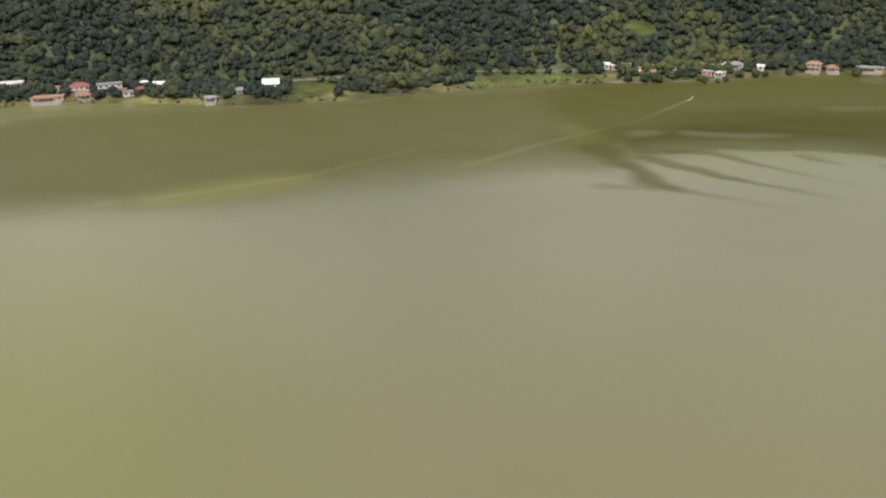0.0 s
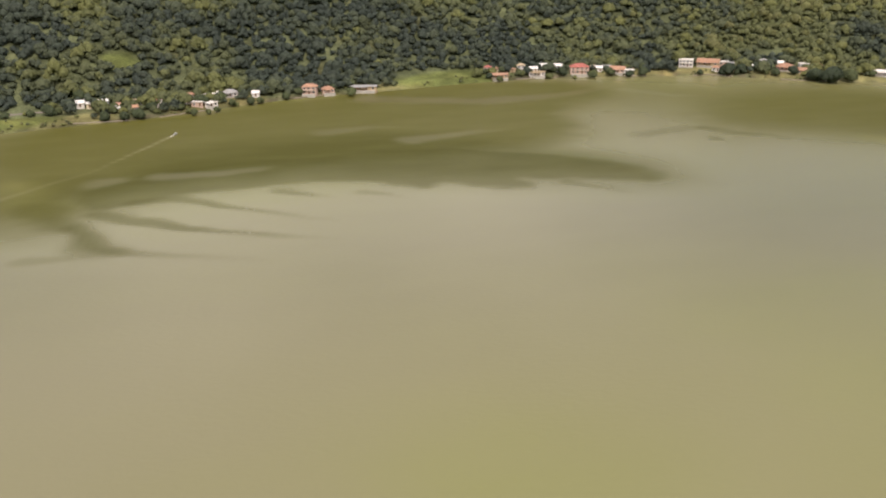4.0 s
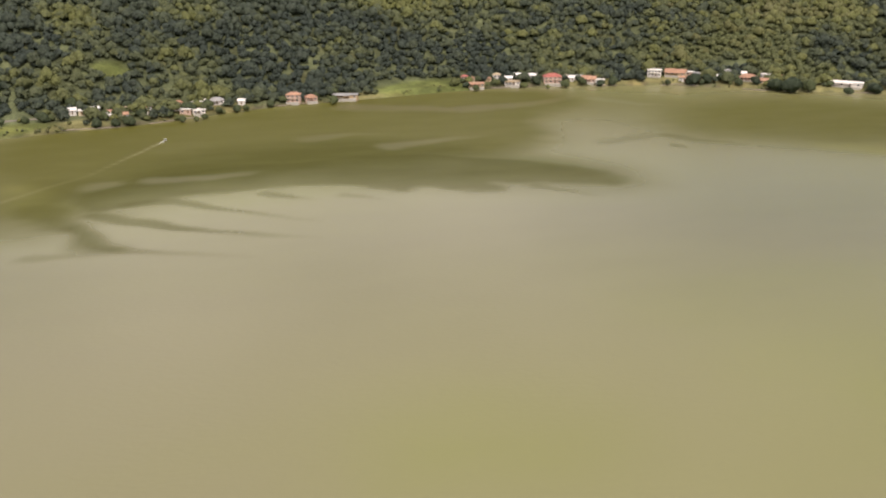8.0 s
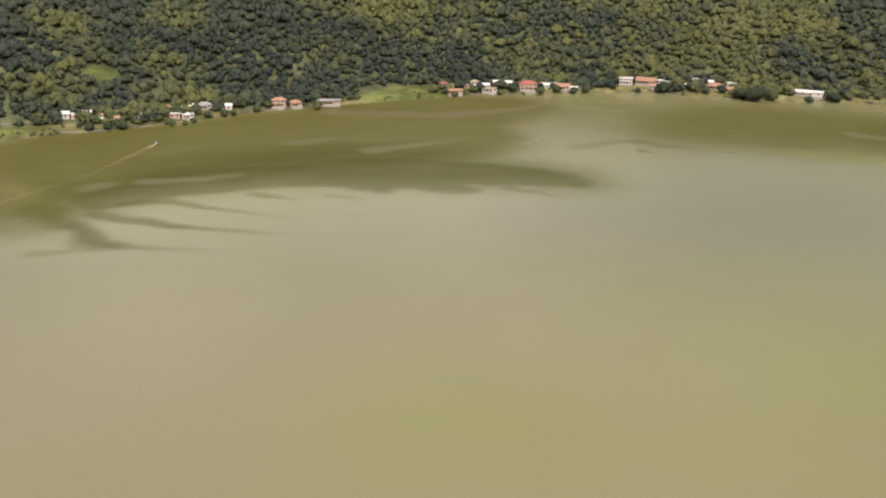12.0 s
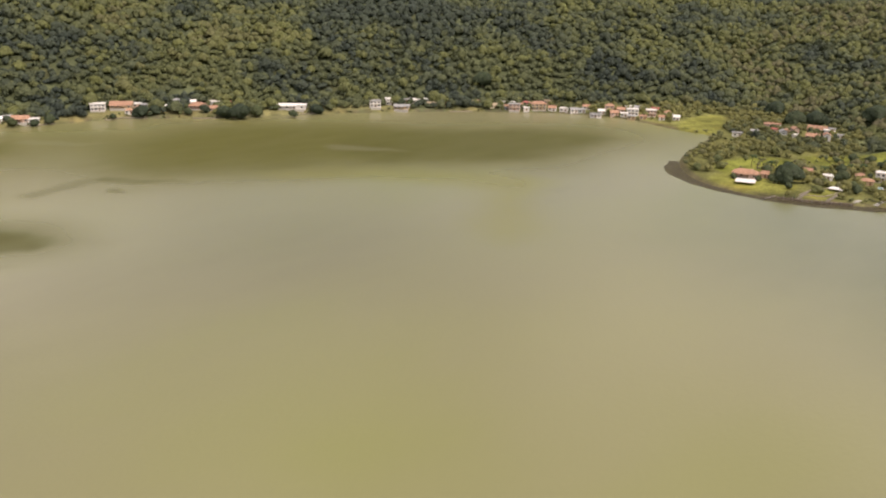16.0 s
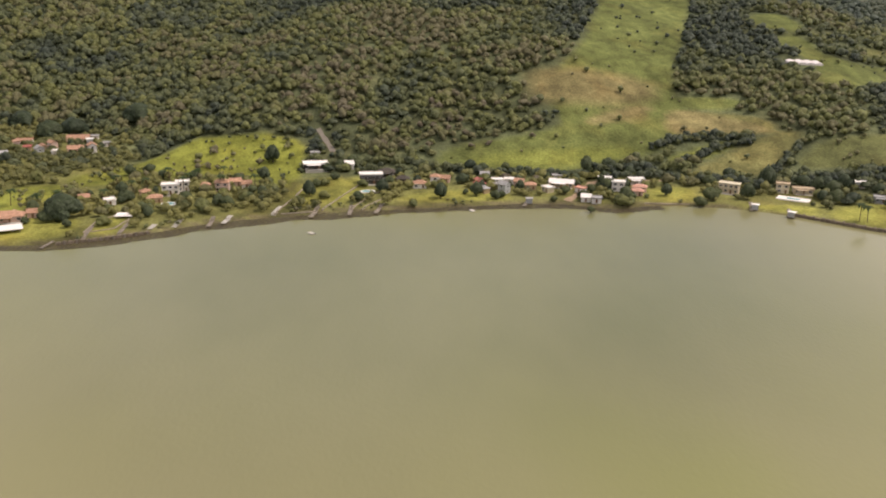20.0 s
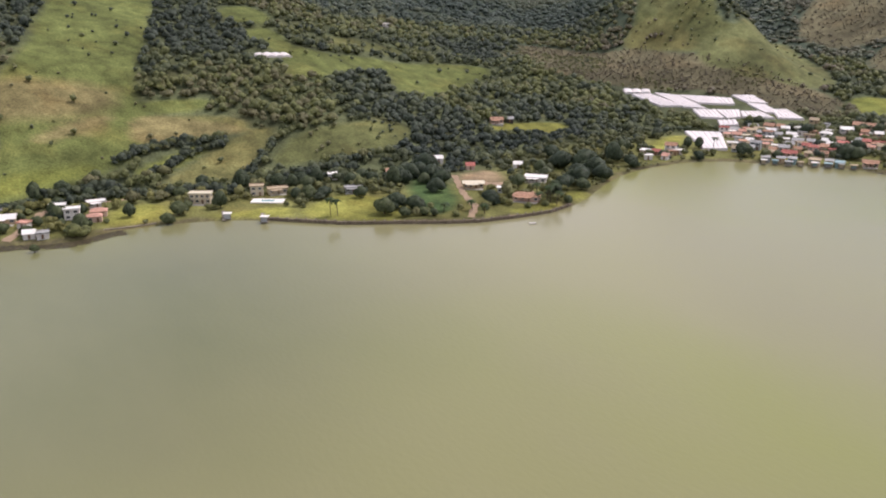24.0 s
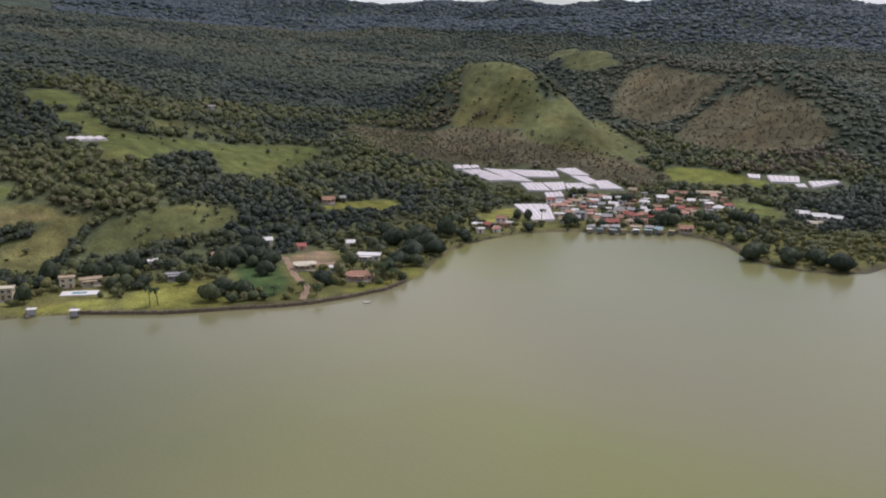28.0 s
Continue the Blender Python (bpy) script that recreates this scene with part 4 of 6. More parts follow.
    if house_rng.random() < 0.45:
        CLEAR.append((x + s * (d / 2 + 5), y - c * (d / 2 + 5), w * 0.38 + 1.0))
        CLEAR.append((x + s * (d / 2 + 12), y - c * (d / 2 + 12), w * 0.22 + 0.8))
    return root


# ---- houses round the lake ----
house(-459, 545, 28, 19.6, 7.8, 1, "flat", "white", "white")
house(-398, 542, 29, 13.2, 7.9, 2, "hip", "white", "red")
house(-388, 532, 45, 11.3, 6.8, 1, "gable", "pink", "tile")
house(-380, 551, 37, 16.7, 6.7, 2, "flat", "white", "grey")
house(-347, 566, 20, 12.2, 7.3, 1, "gable", "white", "white")
house(-263, 569, 23, 11.5, 9.2, 2, "gable", "white", "white")
house(-359, 541, 33, 6.8, 4.8, 1, "flat", "white", "grey")
house(-294, 538, 19, 8.1, 4.9, 1, "shed", "grey", "grey")
house(-282, 557, 33, 5.0, 5.0, 1, "gable", "grey", "grey")
house(-410, 521, 27, 21.8, 5.5, 1, "shed", "pink", "tile")
house(-36, 680, 5, 5.0, 5.0, 1, "gable", "white", "white")
house(-16, 666, 7, 7.4, 5.2, 1, "gable", "grey", "grey")
house(-10, 668, 4, 5.0, 5.0, 1, "shed", "white", "white")
house(7, 688, 6, 6.8, 5.4, 1, "gable", "tan", "tile")
house(16, 690, 10, 5.1, 4.5, 1, "flat", "white", "white")
house(30, 689, 15, 11.0, 6.6, 2, "flat", "tan", "tile")
house(38, 679, -5, 7.5, 4.5, 1, "flat", "pink", "white")
house(47, 680, 5, 8.4, 4.5, 1, "flat", "white", "white")
house(60, 705, 5, 10.4, 6.3, 1, "hip", "white", "grey")
house(78, 701, -8, 5.0, 4.5, 1, "gable", "white", "white")
house(117, 710, -20, 10.5, 6.3, 2, "hip", "pink", "tile")
house(130, 711, 6, 8.8, 6.2, 1, "hip", "pink", "tile")
house(157, 714, -15, 19.6, 4.5, 1, "shed", "tan", "grey")
house(294, 760, -24, 5.0, 4.5, 1, "gable", "white", "white")
house(271, 739, -7, 13.4, 5.4, 1, "shed", "tan", "tile")
house(304, 742, -18, 12.7, 6.3, 1, "flat", "white", "tan")
house(318, 758, -21, 12.0, 6.0, 1, "gable", "white", "white")
house(340, 741, -15, 14.8, 8.9, 2, "hip", "pink", "red")
house(372, 736, -38, 12.0, 7.2, 1, "gable", "pink", "tile")
house(379, 730, -20, 8.0, 5.6, 1, "flat", "white", "white")
house(435, 738, -32, 11.4, 6.8, 2, "flat", "white", "white")
house(453, 733, -42, 17.7, 8.9, 1, "gable", "tan", "tile")
house(465, 730, -27, 7.3, 5.9, 1, "flat", "pink", "white")
house(489, 705, -21, 6.2, 5.0, 1, "gable", "white", "white")
house(501, 696, -43, 13.5, 8.1, 1, "hip", "pink", "tile")
house(505, 680, -32, 7.2, 5.7, 1, "gable", "tan", "tile")
house(563, 650, -46, 24.9, 9.9, 1, "flat", "white", "white")
house(623, 610, -36, 9.6, 6.7, 2, "flat", "white", "grey")
house(640, 609, -37, 7.3, 5.8, 2, "flat", "white", "white")
house(639, 593, -52, 13.4, 6.7, 1, "shed", "tan", "grey")
house(663, 601, -36, 8.4, 5.0, 1, "flat", "white", "white")
house(671, 592, -42, 6.4, 5.1, 1, "gable", "white", "white")
house(702, 561, -44, 6.9, 5.5, 1, "gable", "white", "tan")
house(725, 550, -42, 5.0, 5.0, 1, "flat", "white", "white")
house(713, 526, -54, 9.7, 5.8, 2, "flat", "pink", "grey")
house(720, 518, -46, 5.0, 5.0, 1, "flat", "white", "white")
house(732, 514, -43, 13.7, 6.9, 2, "hip", "tan", "tile")
house(742, 493, -67, 6.8, 5.5, 1, "flat", "white", "white")
house(744, 484, -46, 6.3, 5.0, 1, "gable", "white", "grey")
house(742, 460, -61, 9.5, 4.8, 1, "flat", "white", "grey")
house(770, 464, -59, 7.9, 5.5, 2, "hip", "pink", "tile")
house(775, 455, -69, 6.9, 5.5, 1, "gable", "pink", "tile")
house(769, 440, -55, 9.7, 5.8, 2, "flat", "white", "white")
house(793, 449, -66, 6.0, 4.8, 1, "gable", "white", "grey")
house(776, 426, -51, 8.2, 5.8, 2, "flat", "pink", "white")
house(754, 432, -66, 6.6, 4.5, 1, "shed", "tan", "grey")
house(766, 410, -60, 5.0, 4.5, 1, "gable", "white", "tile")
house(774, 401, -66, 5.7, 5.1, 1, "gable", "white", "white")
house(741, 527, -50, 6.0, 4.8, 1, "gable", "tan", "tile")
house(759, 523, -63, 6.1, 4.9, 1, "flat", "tan", "tan")
house(737, 502, -64, 6.8, 5.5, 1, "gable", "white", "tile")
house(749, 479, -50, 5.8, 4.7, 1, "shed", "grey", "grey")
house(765, 485, -50, 6.0, 4.8, 1, "gable", "white", "tile")
house(756, 463, -56, 5.8, 4.6, 1, "gable", "white", "white")
house(757, 451, -47, 6.7, 5.4, 1, "gable", "pink", "tile")
house(759, 442, -68, 5.8, 4.6, 1, "flat", "white", "white")
house(759, 424, -51, 5.7, 4.5, 1, "shed", "tan", "tile")
house(796, 433, -71, 6.0, 4.8, 1, "gable", "white", "red")
house(789, 417, -49, 5.9, 4.7, 1, "hip", "white", "tile")
house(792, 458, -56, 5.0, 5.0, 1, "flat", "white", "white")
house(726, 530, -49, 5.0, 5.0, 1, "gable", "white", "tile")
house(712, 533, -38, 5.0, 5.0, 1, "shed", "grey", "tile")
house(743, 333, -59, 7.0, 4.5, 1, "flat", "white", "grey")
house(761, 327, -60, 5.4, 4.5, 1, "shed", "grey", "grey")
house(799, 328, -82, 10.3, 6.2, 1, "flat", "white", "tile")
house(825, 313, -75, 5.0, 5.0, 1, "flat", "white", "white")
house(806, 295, -83, 14.0, 7.0, 1, "gable", "pink", "tile")
house(813, 287, -81, 6.1, 4.9, 1, "flat", "white", "grey")
house(772, 286, -80, 9.8, 4.9, 1, "gable", "pink", "tile")
house(789, 272, -63, 5.4, 4.5, 1, "flat", "white", "grey")
house(615, 269, -78, 15.3, 6.9, 1, "hip", "pink", "tile")
house(621, 259, -75, 5.0, 4.5, 1, "gable", "pink", "tile")
house(647, 243, -72, 5.1, 4.5, 1, "gable", "pink", "tile")
house(642, 229, -63, 5.0, 5.0, 1, "flat", "white", "white")
house(658, 215, -62, 5.1, 4.6, 1, "hip", "pink", "tile")
house(647, 208, -69, 7.8, 4.7, 1, "hip", "tan", "tile")
house(663, 203, -84, 8.7, 5.2, 2, "flat", "white", "white")
house(669, 198, -76, 6.6, 4.5, 2, "flat", "white", "white")
house(672, 187, -72, 5.5, 4.5, 1, "hip", "pink", "tile")
house(669, 177, -92, 7.3, 5.1, 2, "hip", "pink", "tile")
house(681, 172, -75, 5.9, 4.7, 1, "gable", "pink", "tile")
house(676, 165, -84, 5.0, 5.0, 1, "gable", "white", "tile")
house(716, 130, -82, 13.9, 8.4, 1, "flat", "dark", "white")
house(730, 131, -80, 5.0, 5.0, 1, "flat", "white", "grey")
house(715, 110, -82, 5.0, 5.0, 1, "gable", "white", "white")
house(687, 97, -87, 12.5, 6.3, 2, "flat", "dark", "white")
house(700, 88, -87, 9.0, 7.2, 1, "hip", "dark", "thatch")
house(687, 79, -100, 7.1, 5.7, 1, "hip", "dark", "thatch")
house(677, 70, -93, 7.6, 5.3, 1, "hip", "white", "tile")
house(689, 55, -105, 5.8, 4.5, 1, "gable", "pink", "tile")
house(682, 61, -95, 5.1, 4.5, 2, "hip", "white", "tile")
house(697, 31, -93, 5.0, 4.5, 1, "gable", "grey", "grey")
house(685, 25, -87, 6.5, 4.5, 1, "flat", "white", "white")
house(686, 18, -99, 5.0, 4.5, 1, "flat", "white", "white")
house(682, 13, -110, 5.0, 4.5, 1, "gable", "pink", "tile")
house(674, 8, -96, 6.4, 4.5, 1, "hip", "tan", "tile")
house(679, -11, -108, 13.6, 5.4, 1, "gable", "tan", "white")
house(693, -11, -93, 5.0, 4.5, 1, "flat", "white", "grey")
house(669, -41, -107, 7.0, 4.5, 2, "flat", "white", "white")
house(687, -38, -106, 7.3, 4.5, 1, "flat", "white", "white")
house(685, -56, -94, 8.5, 4.5, 1, "flat", "white", "white")
house(668, -53, -108, 7.6, 4.5, 1, "hip", "pink", "pink")
house(660, -49, -109, 6.9, 4.5, 1, "hip", "pink", "pink")
house(649, -18, -106, 5.0, 4.5, 1, "gable", "white", "white")
house(646, -23, -103, 5.0, 4.5, 1, "flat", "white", "grey")
house(664, -103, -123, 10.8, 5.4, 2, "flat", "cream", "cream")
house(662, -133, -114, 6.8, 4.7, 2, "flat", "cream", "tan")
house(660, -144, -105, 10.5, 5.3, 1, "flat", "cream", "tan")
house(639, -179, -120, 9.3, 4.5, 1, "flat", "grey", "grey")
house(667, -181, -113, 5.0, 5.0, 1, "flat", "white", "white")
house(655, -212, -111, 5.0, 4.5, 1, "gable", "pink", "tile")
house(663, -251, -117, 5.0, 4.5, 1, "gable", "white", "white")
house(611, -239, -123, 11.4, 4.5, 1, "shed", "tan", "cream")
house(648, -264, -120, 5.0, 4.5, 1, "gable", "pink", "red")
house(636, -291, -123, 5.0, 4.5, 1, "gable", "white", "white")
house(605, -279, -140, 12.5, 7.5, 1, "flat", "white", "white")
house(595, -247, -132, 5.6, 4.5, 1, "flat", "grey", "white")
house(576, -248, -138, 14.0, 5.6, 1, "hip", "pink", "tile")
house(619, -395, -145, 5.3, 4.5, 1, "gable", "pink", "red")
house(613, -381, -136, 5.0, 4.5, 1, "flat", "white", "white")
house(613, -410, -145, 5.0, 4.5, 1, "flat", "white", "white")
house(616, -476, -140, 5.0, 5.0, 1, "flat", "white", "grey")
house(622, -505, -142, 5.6, 4.5, 1, "gable", "white", "grey")
house(618, -509, -156, 5.0, 5.0, 1, "flat", "white", "white")
house(607, -476, -146, 5.0, 5.0, 1, "gable", "grey", "white")
house(580, -477, -149, 6.8, 4.8, 1, "gable", "grey", "grey")
house(577, -457, -140, 7.0, 4.9, 1, "hip", "tan", "tan")
house(568, -466, -158, 9.4, 4.7, 1, "gable", "pink", "red")
house(587, -503, -156, 7.5, 5.3, 1, "gable", "tan", "grey")
house(602, -530, -147, 6.1, 4.9, 1, "flat", "white", "grey")
house(595, -500, -149, 5.0, 4.5, 1, "flat", "white", "white")
house(609, -512, -141, 5.0, 4.5, 1, "gable", "grey", "grey")
house(562, -483, -153, 6.0, 4.8, 2, "hip", "pink", "red")
house(554, -483, -157, 5.0, 4.5, 1, "gable", "pink", "tile")
house(569, -442, -133, 5.0, 4.5, 1, "shed", "grey", "grey")
house(562, -448, -153, 5.0, 4.5, 1, "shed", "tan", "grey")
house(557, -453, -157, 5.0, 4.5, 1, "shed", "teal", "grey")
house(547, -462, -154, 6.9, 4.5, 1, "shed", "cream", "tan")
house(540, -467, -153, 5.0, 4.5, 1, "shed", "cream", "grey")
house(534, -469, -157, 5.0, 4.5, 1, "shed", "teal", "teal")
house(522, -483, -150, 9.3, 4.6, 1, "gable", "pink", "tile")
house(586, -560, -137, 9.0, 4.5, 1, "gable", "white", "white")
house(586, -575, -161, 7.3, 5.8, 1, "gable", "pink", "tile")
house(579, -580, -153, 6.4, 5.1, 1, "gable", "pink", "tile")
house(569, -554, -146, 6.2, 5.6, 1, "flat", "pink", "pink")
house(559, -541, -140, 5.2, 4.7, 1, "gable", "pink", "red")
house(564, -593, -139, 19.3, 5.8, 1, "shed", "tan", "tan")
house(556, -571, -162, 7.1, 5.0, 1, "flat", "white", "white")
house(544, -534, -151, 5.1, 4.5, 1, "gable", "white", "tan")
house(539, -546, -142, 5.1, 4.5, 1, "flat", "white", "grey")
house(485, -580, -171, 8.7, 4.5, 1, "gable", "white", "white")
house(472, -576, -157, 10.3, 5.1, 1, "gable", "white", "white")
house(461, -576, -169, 9.3, 4.7, 1, "gable", "white", "white")
house(466, -554, -151, 9.1, 4.5, 1, "flat", "white", "cream")
house(730, -348, -116, 8.9, 5.4, 1, "gable", "pink", "tile")
house(732, -362, -128, 5.0, 4.5, 1, "gable", "dark", "grey")
house(613, -561, -162, 6.4, 4.5, 1, "gable", "tan", "tan")
house(602, -559, -161, 5.0, 5.0, 1, "flat", "white", "grey")
house(575, -495, -150, 5.8, 4.6, 1, "gable", "pink", "red")
house(572, -480, -137, 5.0, 4.5, 1, "gable", "tan", "tile")
house(586, -476, -153, 5.0, 4.5, 1, "flat", "white", "white")
house(584, -489, -142, 5.7, 4.6, 1, "gable", "white", "grey")
house(581, -509, -150, 5.0, 4.5, 1, "gable", "grey", "grey")
house(567, -498, -155, 5.0, 4.5, 1, "hip", "pink", "tile")
house(567, -563, -146, 5.0, 4.5, 1, "flat", "white", "white")
house(574, -564, -156, 5.0, 4.5, 1, "gable", "pink", "tile")
house(538, -558, -157, 7.8, 6.2, 1, "hip", "white", "white")
house(634, -492, -136, 5.0, 4.5, 1, "flat", "white", "white")
house(619, -488, -144, 5.0, 4.5, 1, "flat", "cream", "cream")
house(626, -513, -137, 7.9, 4.7, 1, "gable", "tan", "tan")
house(605, -496, -145, 5.1, 4.6, 1, "flat", "white", "white")
house(609, -537, -157, 6.2, 5.0, 1, "flat", "cream", "white")
house(566, -502, -150, 5.0, 4.5, 1, "gable", "pink", "tile")
house(593, -458, -134, 5.0, 4.5, 1, "gable", "grey", "grey")
house(991, -411, -119, 10.2, 5.1, 1, "flat", "white", "white")



def hamlet(outline, count, seed, facing=-148):
    """Small dwellings packed between the others, none on top of another."""
    g = random.Random(seed)
    loop = np.array(outline, float)
    lo, hi = loop.min(0), loop.max(0)
    placed = 0
    for _ in range(count * 30):
        x, y = g.uniform(lo[0], hi[0]), g.uniform(lo[1], hi[1])
        if placed == count or loop_distance(np.array([x]), np.array([y]), loop)[0] > 0 or min(math.hypot(x - a, y - b) - r for a, b, r in CLEAR) < 2.2:
            continue
        placed += 1
        house(round(x), round(y), facing + g.uniform(-18, 18), g.uniform(4.2, 7.6), g.uniform(3.6, 5.2), 2 if g.random() < 0.2 else 1, g.choice(("flat", "gable", "gable", "shed", "hip")),
              g.choice(("white", "white", "cream", "pink", "grey", "tan")), g.choice(("white", "white", "tile", "tile", "grey", "red", "pink", "tan")))


hamlet([(646, -488), (626, -534), (590, -549), (546, -485), (566, -452), (595, -445)], 34, 61)
hamlet([(594, -563), (578, -597), (547, -592), (529, -558), (543, -525), (567, -520)], 16, 62)
hamlet([(628, -395), (616, -416), (601, -398), (606, -374)], 4, 63)
hamlet([(-30, 664), (0, 668), (60, 700), (75, 712), (20, 698), (-30, 680)], 9, 66, 8)
hamlet([(262, 746), (385, 734), (400, 742), (262, 764)], 10, 67, -15)
hamlet([(430, 722), (515, 676), (528, 690), (440, 748)], 9, 68, -32)
hamlet([(-450, 522), (-350, 546), (-350, 564), (-450, 540)], 7, 69, 25)
hamlet([(640, 598), (700, 548), (745, 505), (760, 520), (705, 572), (655, 612)], 10, 70, -45)
hamlet([(800, 330), (800, 275), (760, 272), (765, 325)], 8, 64)
hamlet([(690, 45), (690, -20), (664, -20), (662, 40)], 7, 65)

# ---- greenhouses ----
def greenhouse(corners, spans, label="White plastic-film greenhouse with arched bays behind the village", eave=1.7):
    """Arched film tunnels side by side on a four-cornered plot: back edge first, then the front edge."""
    (ax, ay), (bx, by), (cx, cy), (dx, dy) = [tuple(map(float, p)) for p in corners]
    root = new("greenhouse")
    root.matrix_world = pose(dx, dy, 0)
    tagged(root, label, "greenhouse", "greenhouses")
    w = math.hypot(cx - dx, cy - dy) / spans
    for k in range(spans):
        bm = bmesh.new()
        rows = []
        for j in range(6):
            f = j / 5
            ring = []
            mid = (k + 0.5) / spans
            mx, my = (dx + (cx - dx) * mid) * (1 - f) + (ax + (bx - ax) * mid) * f, (dy + (cy - dy) * mid) * (1 - f) + (ay + (by - ay) * mid) * f
            ground_z = max(land(mx, my), 0.6)
            for i in range(7):
                a = math.pi * i / 6
                s = (k + 0.5 - math.cos(a) * 0.49) / spans
                x_, y_ = (dx + (cx - dx) * s) * (1 - f) + (ax + (bx - ax) * s) * f, (dy + (cy - dy) * s) * (1 - f) + (ay + (by - ay) * s) * f
                ring.append(bm.verts.new((x_ - dx, y_ - dy, ground_z + eave + math.sin(a) * w * 0.16)))
            feet = [bm.verts.new((v.co.x, v.co.y, ground_z - 0.6)) for v in (ring[0], ring[-1])]
            rows.append([feet[0], *ring, feet[1]])
        for r0, r1 in zip(rows, rows[1:]):
            for i in range(len(r0) - 1):
                bm.faces.new((r0[i], r1[i], r1[i + 1], r0[i + 1]))
        bm.faces.new(rows[0])
        bm.faces.new(rows[-1][::-1])
        part("bay", bm, M_FILM, root)
    for f in (0.0, 0.5, 1.0, 1.4):
        for s in (0.0, 0.25, 0.5, 0.75, 1.0):
            x_, y_ = (ax + (bx - ax) * s) * (1 - f) + (dx + (cx - dx) * s) * f, (ay + (by - ay) * s) * (1 - f) + (dy + (cy - dy) * s) * f
            CLEAR.append((x_, y_, 7.5))
    return root


greenhouse([(657, -467), (640, -487), (601, -445), (611, -432)], 6, "Large white film greenhouse beside the lake shore", 1.5)
greenhouse([(760, -507), (744, -523), (739, -519), (752, -502)], 3, eave=1.1)
greenhouse([(746, -504), (737, -517), (700, -515), (712, -502)], 5, eave=1.1)
greenhouse([(737, -521), (718, -530), (685, -525), (699, -514)], 6, eave=1.1)
greenhouse([(719, -531), (687, -558), (677, -549), (697, -530)], 9, eave=1.1)
greenhouse([(692, -564), (681, -577), (662, -571), (673, -560)], 5, eave=1.1)
greenhouse([(672, -558), (661, -567), (642, -561), (650, -552)], 5, eave=1.1)
greenhouse([(651, -561), (644, -571), (622, -562), (636, -549)], 5, eave=1.1)
greenhouse([(664, -539), (654, -550), (637, -547), (655, -531)], 5, eave=1.1)
greenhouse([(679, -529), (667, -542), (656, -530), (661, -521)], 5, eave=1.1)
greenhouse([(690, -514), (679, -528), (662, -519), (675, -506)], 5, eave=1.1)
greenhouse([(662, -510), (654, -522), (645, -514), (653, -502)], 4, eave=1.1)
greenhouse([(568, -663), (558, -667), (554, -658), (562, -655)], 3, eave=1.1)
greenhouse([(553, -668), (530, -678), (523, -663), (543, -654)], 6, eave=1.1)
greenhouse([(519, -669), (504, -688), (499, -688), (510, -658)], 5, eave=1.1)
greenhouse([(525, -657), (519, -663), (514, -657), (520, -653)], 3, eave=1.1)
greenhouse([(844, -212), (846, -239), (840, -240), (838, -213)], 4, "White film greenhouse in an upland pasture", 0.8)


# ---- along the shore ----
def jetty(x0, y0, x1, y1, width=2.2, label="Weathered timber jetty on posts reaching from a garden into the lake"):
    """A plank jetty from the land (x1, y1) out to the water (x0, y0)."""
    L = math.hypot(x1 - x0, y1 - y0)
    turn = math.degrees(math.atan2(y1 - y0, x1 - x0))
    root = new("jetty")
    root.matrix_world = pose(x0, y0, 0, 0, 0, turn)
    tagged(root, label, "jetty", "jetties")
    top = 0.75
    count = max(3, int(L / 1.1))
    plank = mesh_of(block(0, 0, 0, L / count * 0.9, width, 0.1), "plank", M_CONCRETE if width > 2.5 else M_TIMBER)
    for k in range(count):
        a = (k + 0.5) / count * L
        g = max(top, land(x0 + (x1 - x0) * a / L, y0 + (y1 - y0) * a / L) + 0.1)
        shared("plank", plank, root, pose(a, 0, g))
    post = mesh_of(block(0, 0, -2.2, 0.28, 0.28, 2.95), "post", M_TIMBER)
    for k in range(int(L / 4) + 1):
        for side in (-1, 1):
            shared("post", post, root, pose(min(0.4 + k * 4, L - 0.3), side * width * 0.42, 0))
    return root


jetty(588, 226, 606, 227, 2.0), jetty(594, 212, 614, 212, 2.0), jetty(602, 200, 609, 199, 2.6), jetty(606, 190, 618, 188, 2.6), jetty(607, 174, 622, 174, 2.2), jetty(612, 168, 624, 166, 2.6)
jetty(626, 146, 640, 143, 2.6), jetty(622, 127, 640, 124, 2.4), jetty(626, 108, 642, 107, 2.2), jetty(629, 95, 645, 91, 2.2), jetty(641, 17, 652, 13, 2.0), jetty(576, 240, 586, 238, 1.4)
jetty(630, -102, 644, -107, 1.8), jetty(616, -116, 630, -122, 1.8)


def garden_wall(line, high, thick, label, material_=None):
    """A low masonry wall along a line, course by course of long blocks on the ground."""
    root = new("garden_wall")
    root.matrix_world = pose(line[0][0], line[0][1], 0)
    tagged(root, label, "wall", "garden walls")
    for (ax, ay), (bx, by) in zip(line, line[1:]):
        L = math.hypot(bx - ax, by - ay)
        n = max(1, round(L / 3.0))
        turn = math.degrees(math.atan2(by - ay, bx - ax))
        me = mesh_of(block(0, 0, -1.0, L / n * 0.985, thick, high + 1.0, 0.96), "block", material_ or M_CONCRETE)
        for k in range(n):
            x, y = ax + (bx - ax) * (k + 0.5) / n, ay + (by - ay) * (k + 0.5) / n
            shared("block", me, root, pose(x - line[0][0], y - line[0][1], max(land(x, y), 0.15), 0, 0, turn))


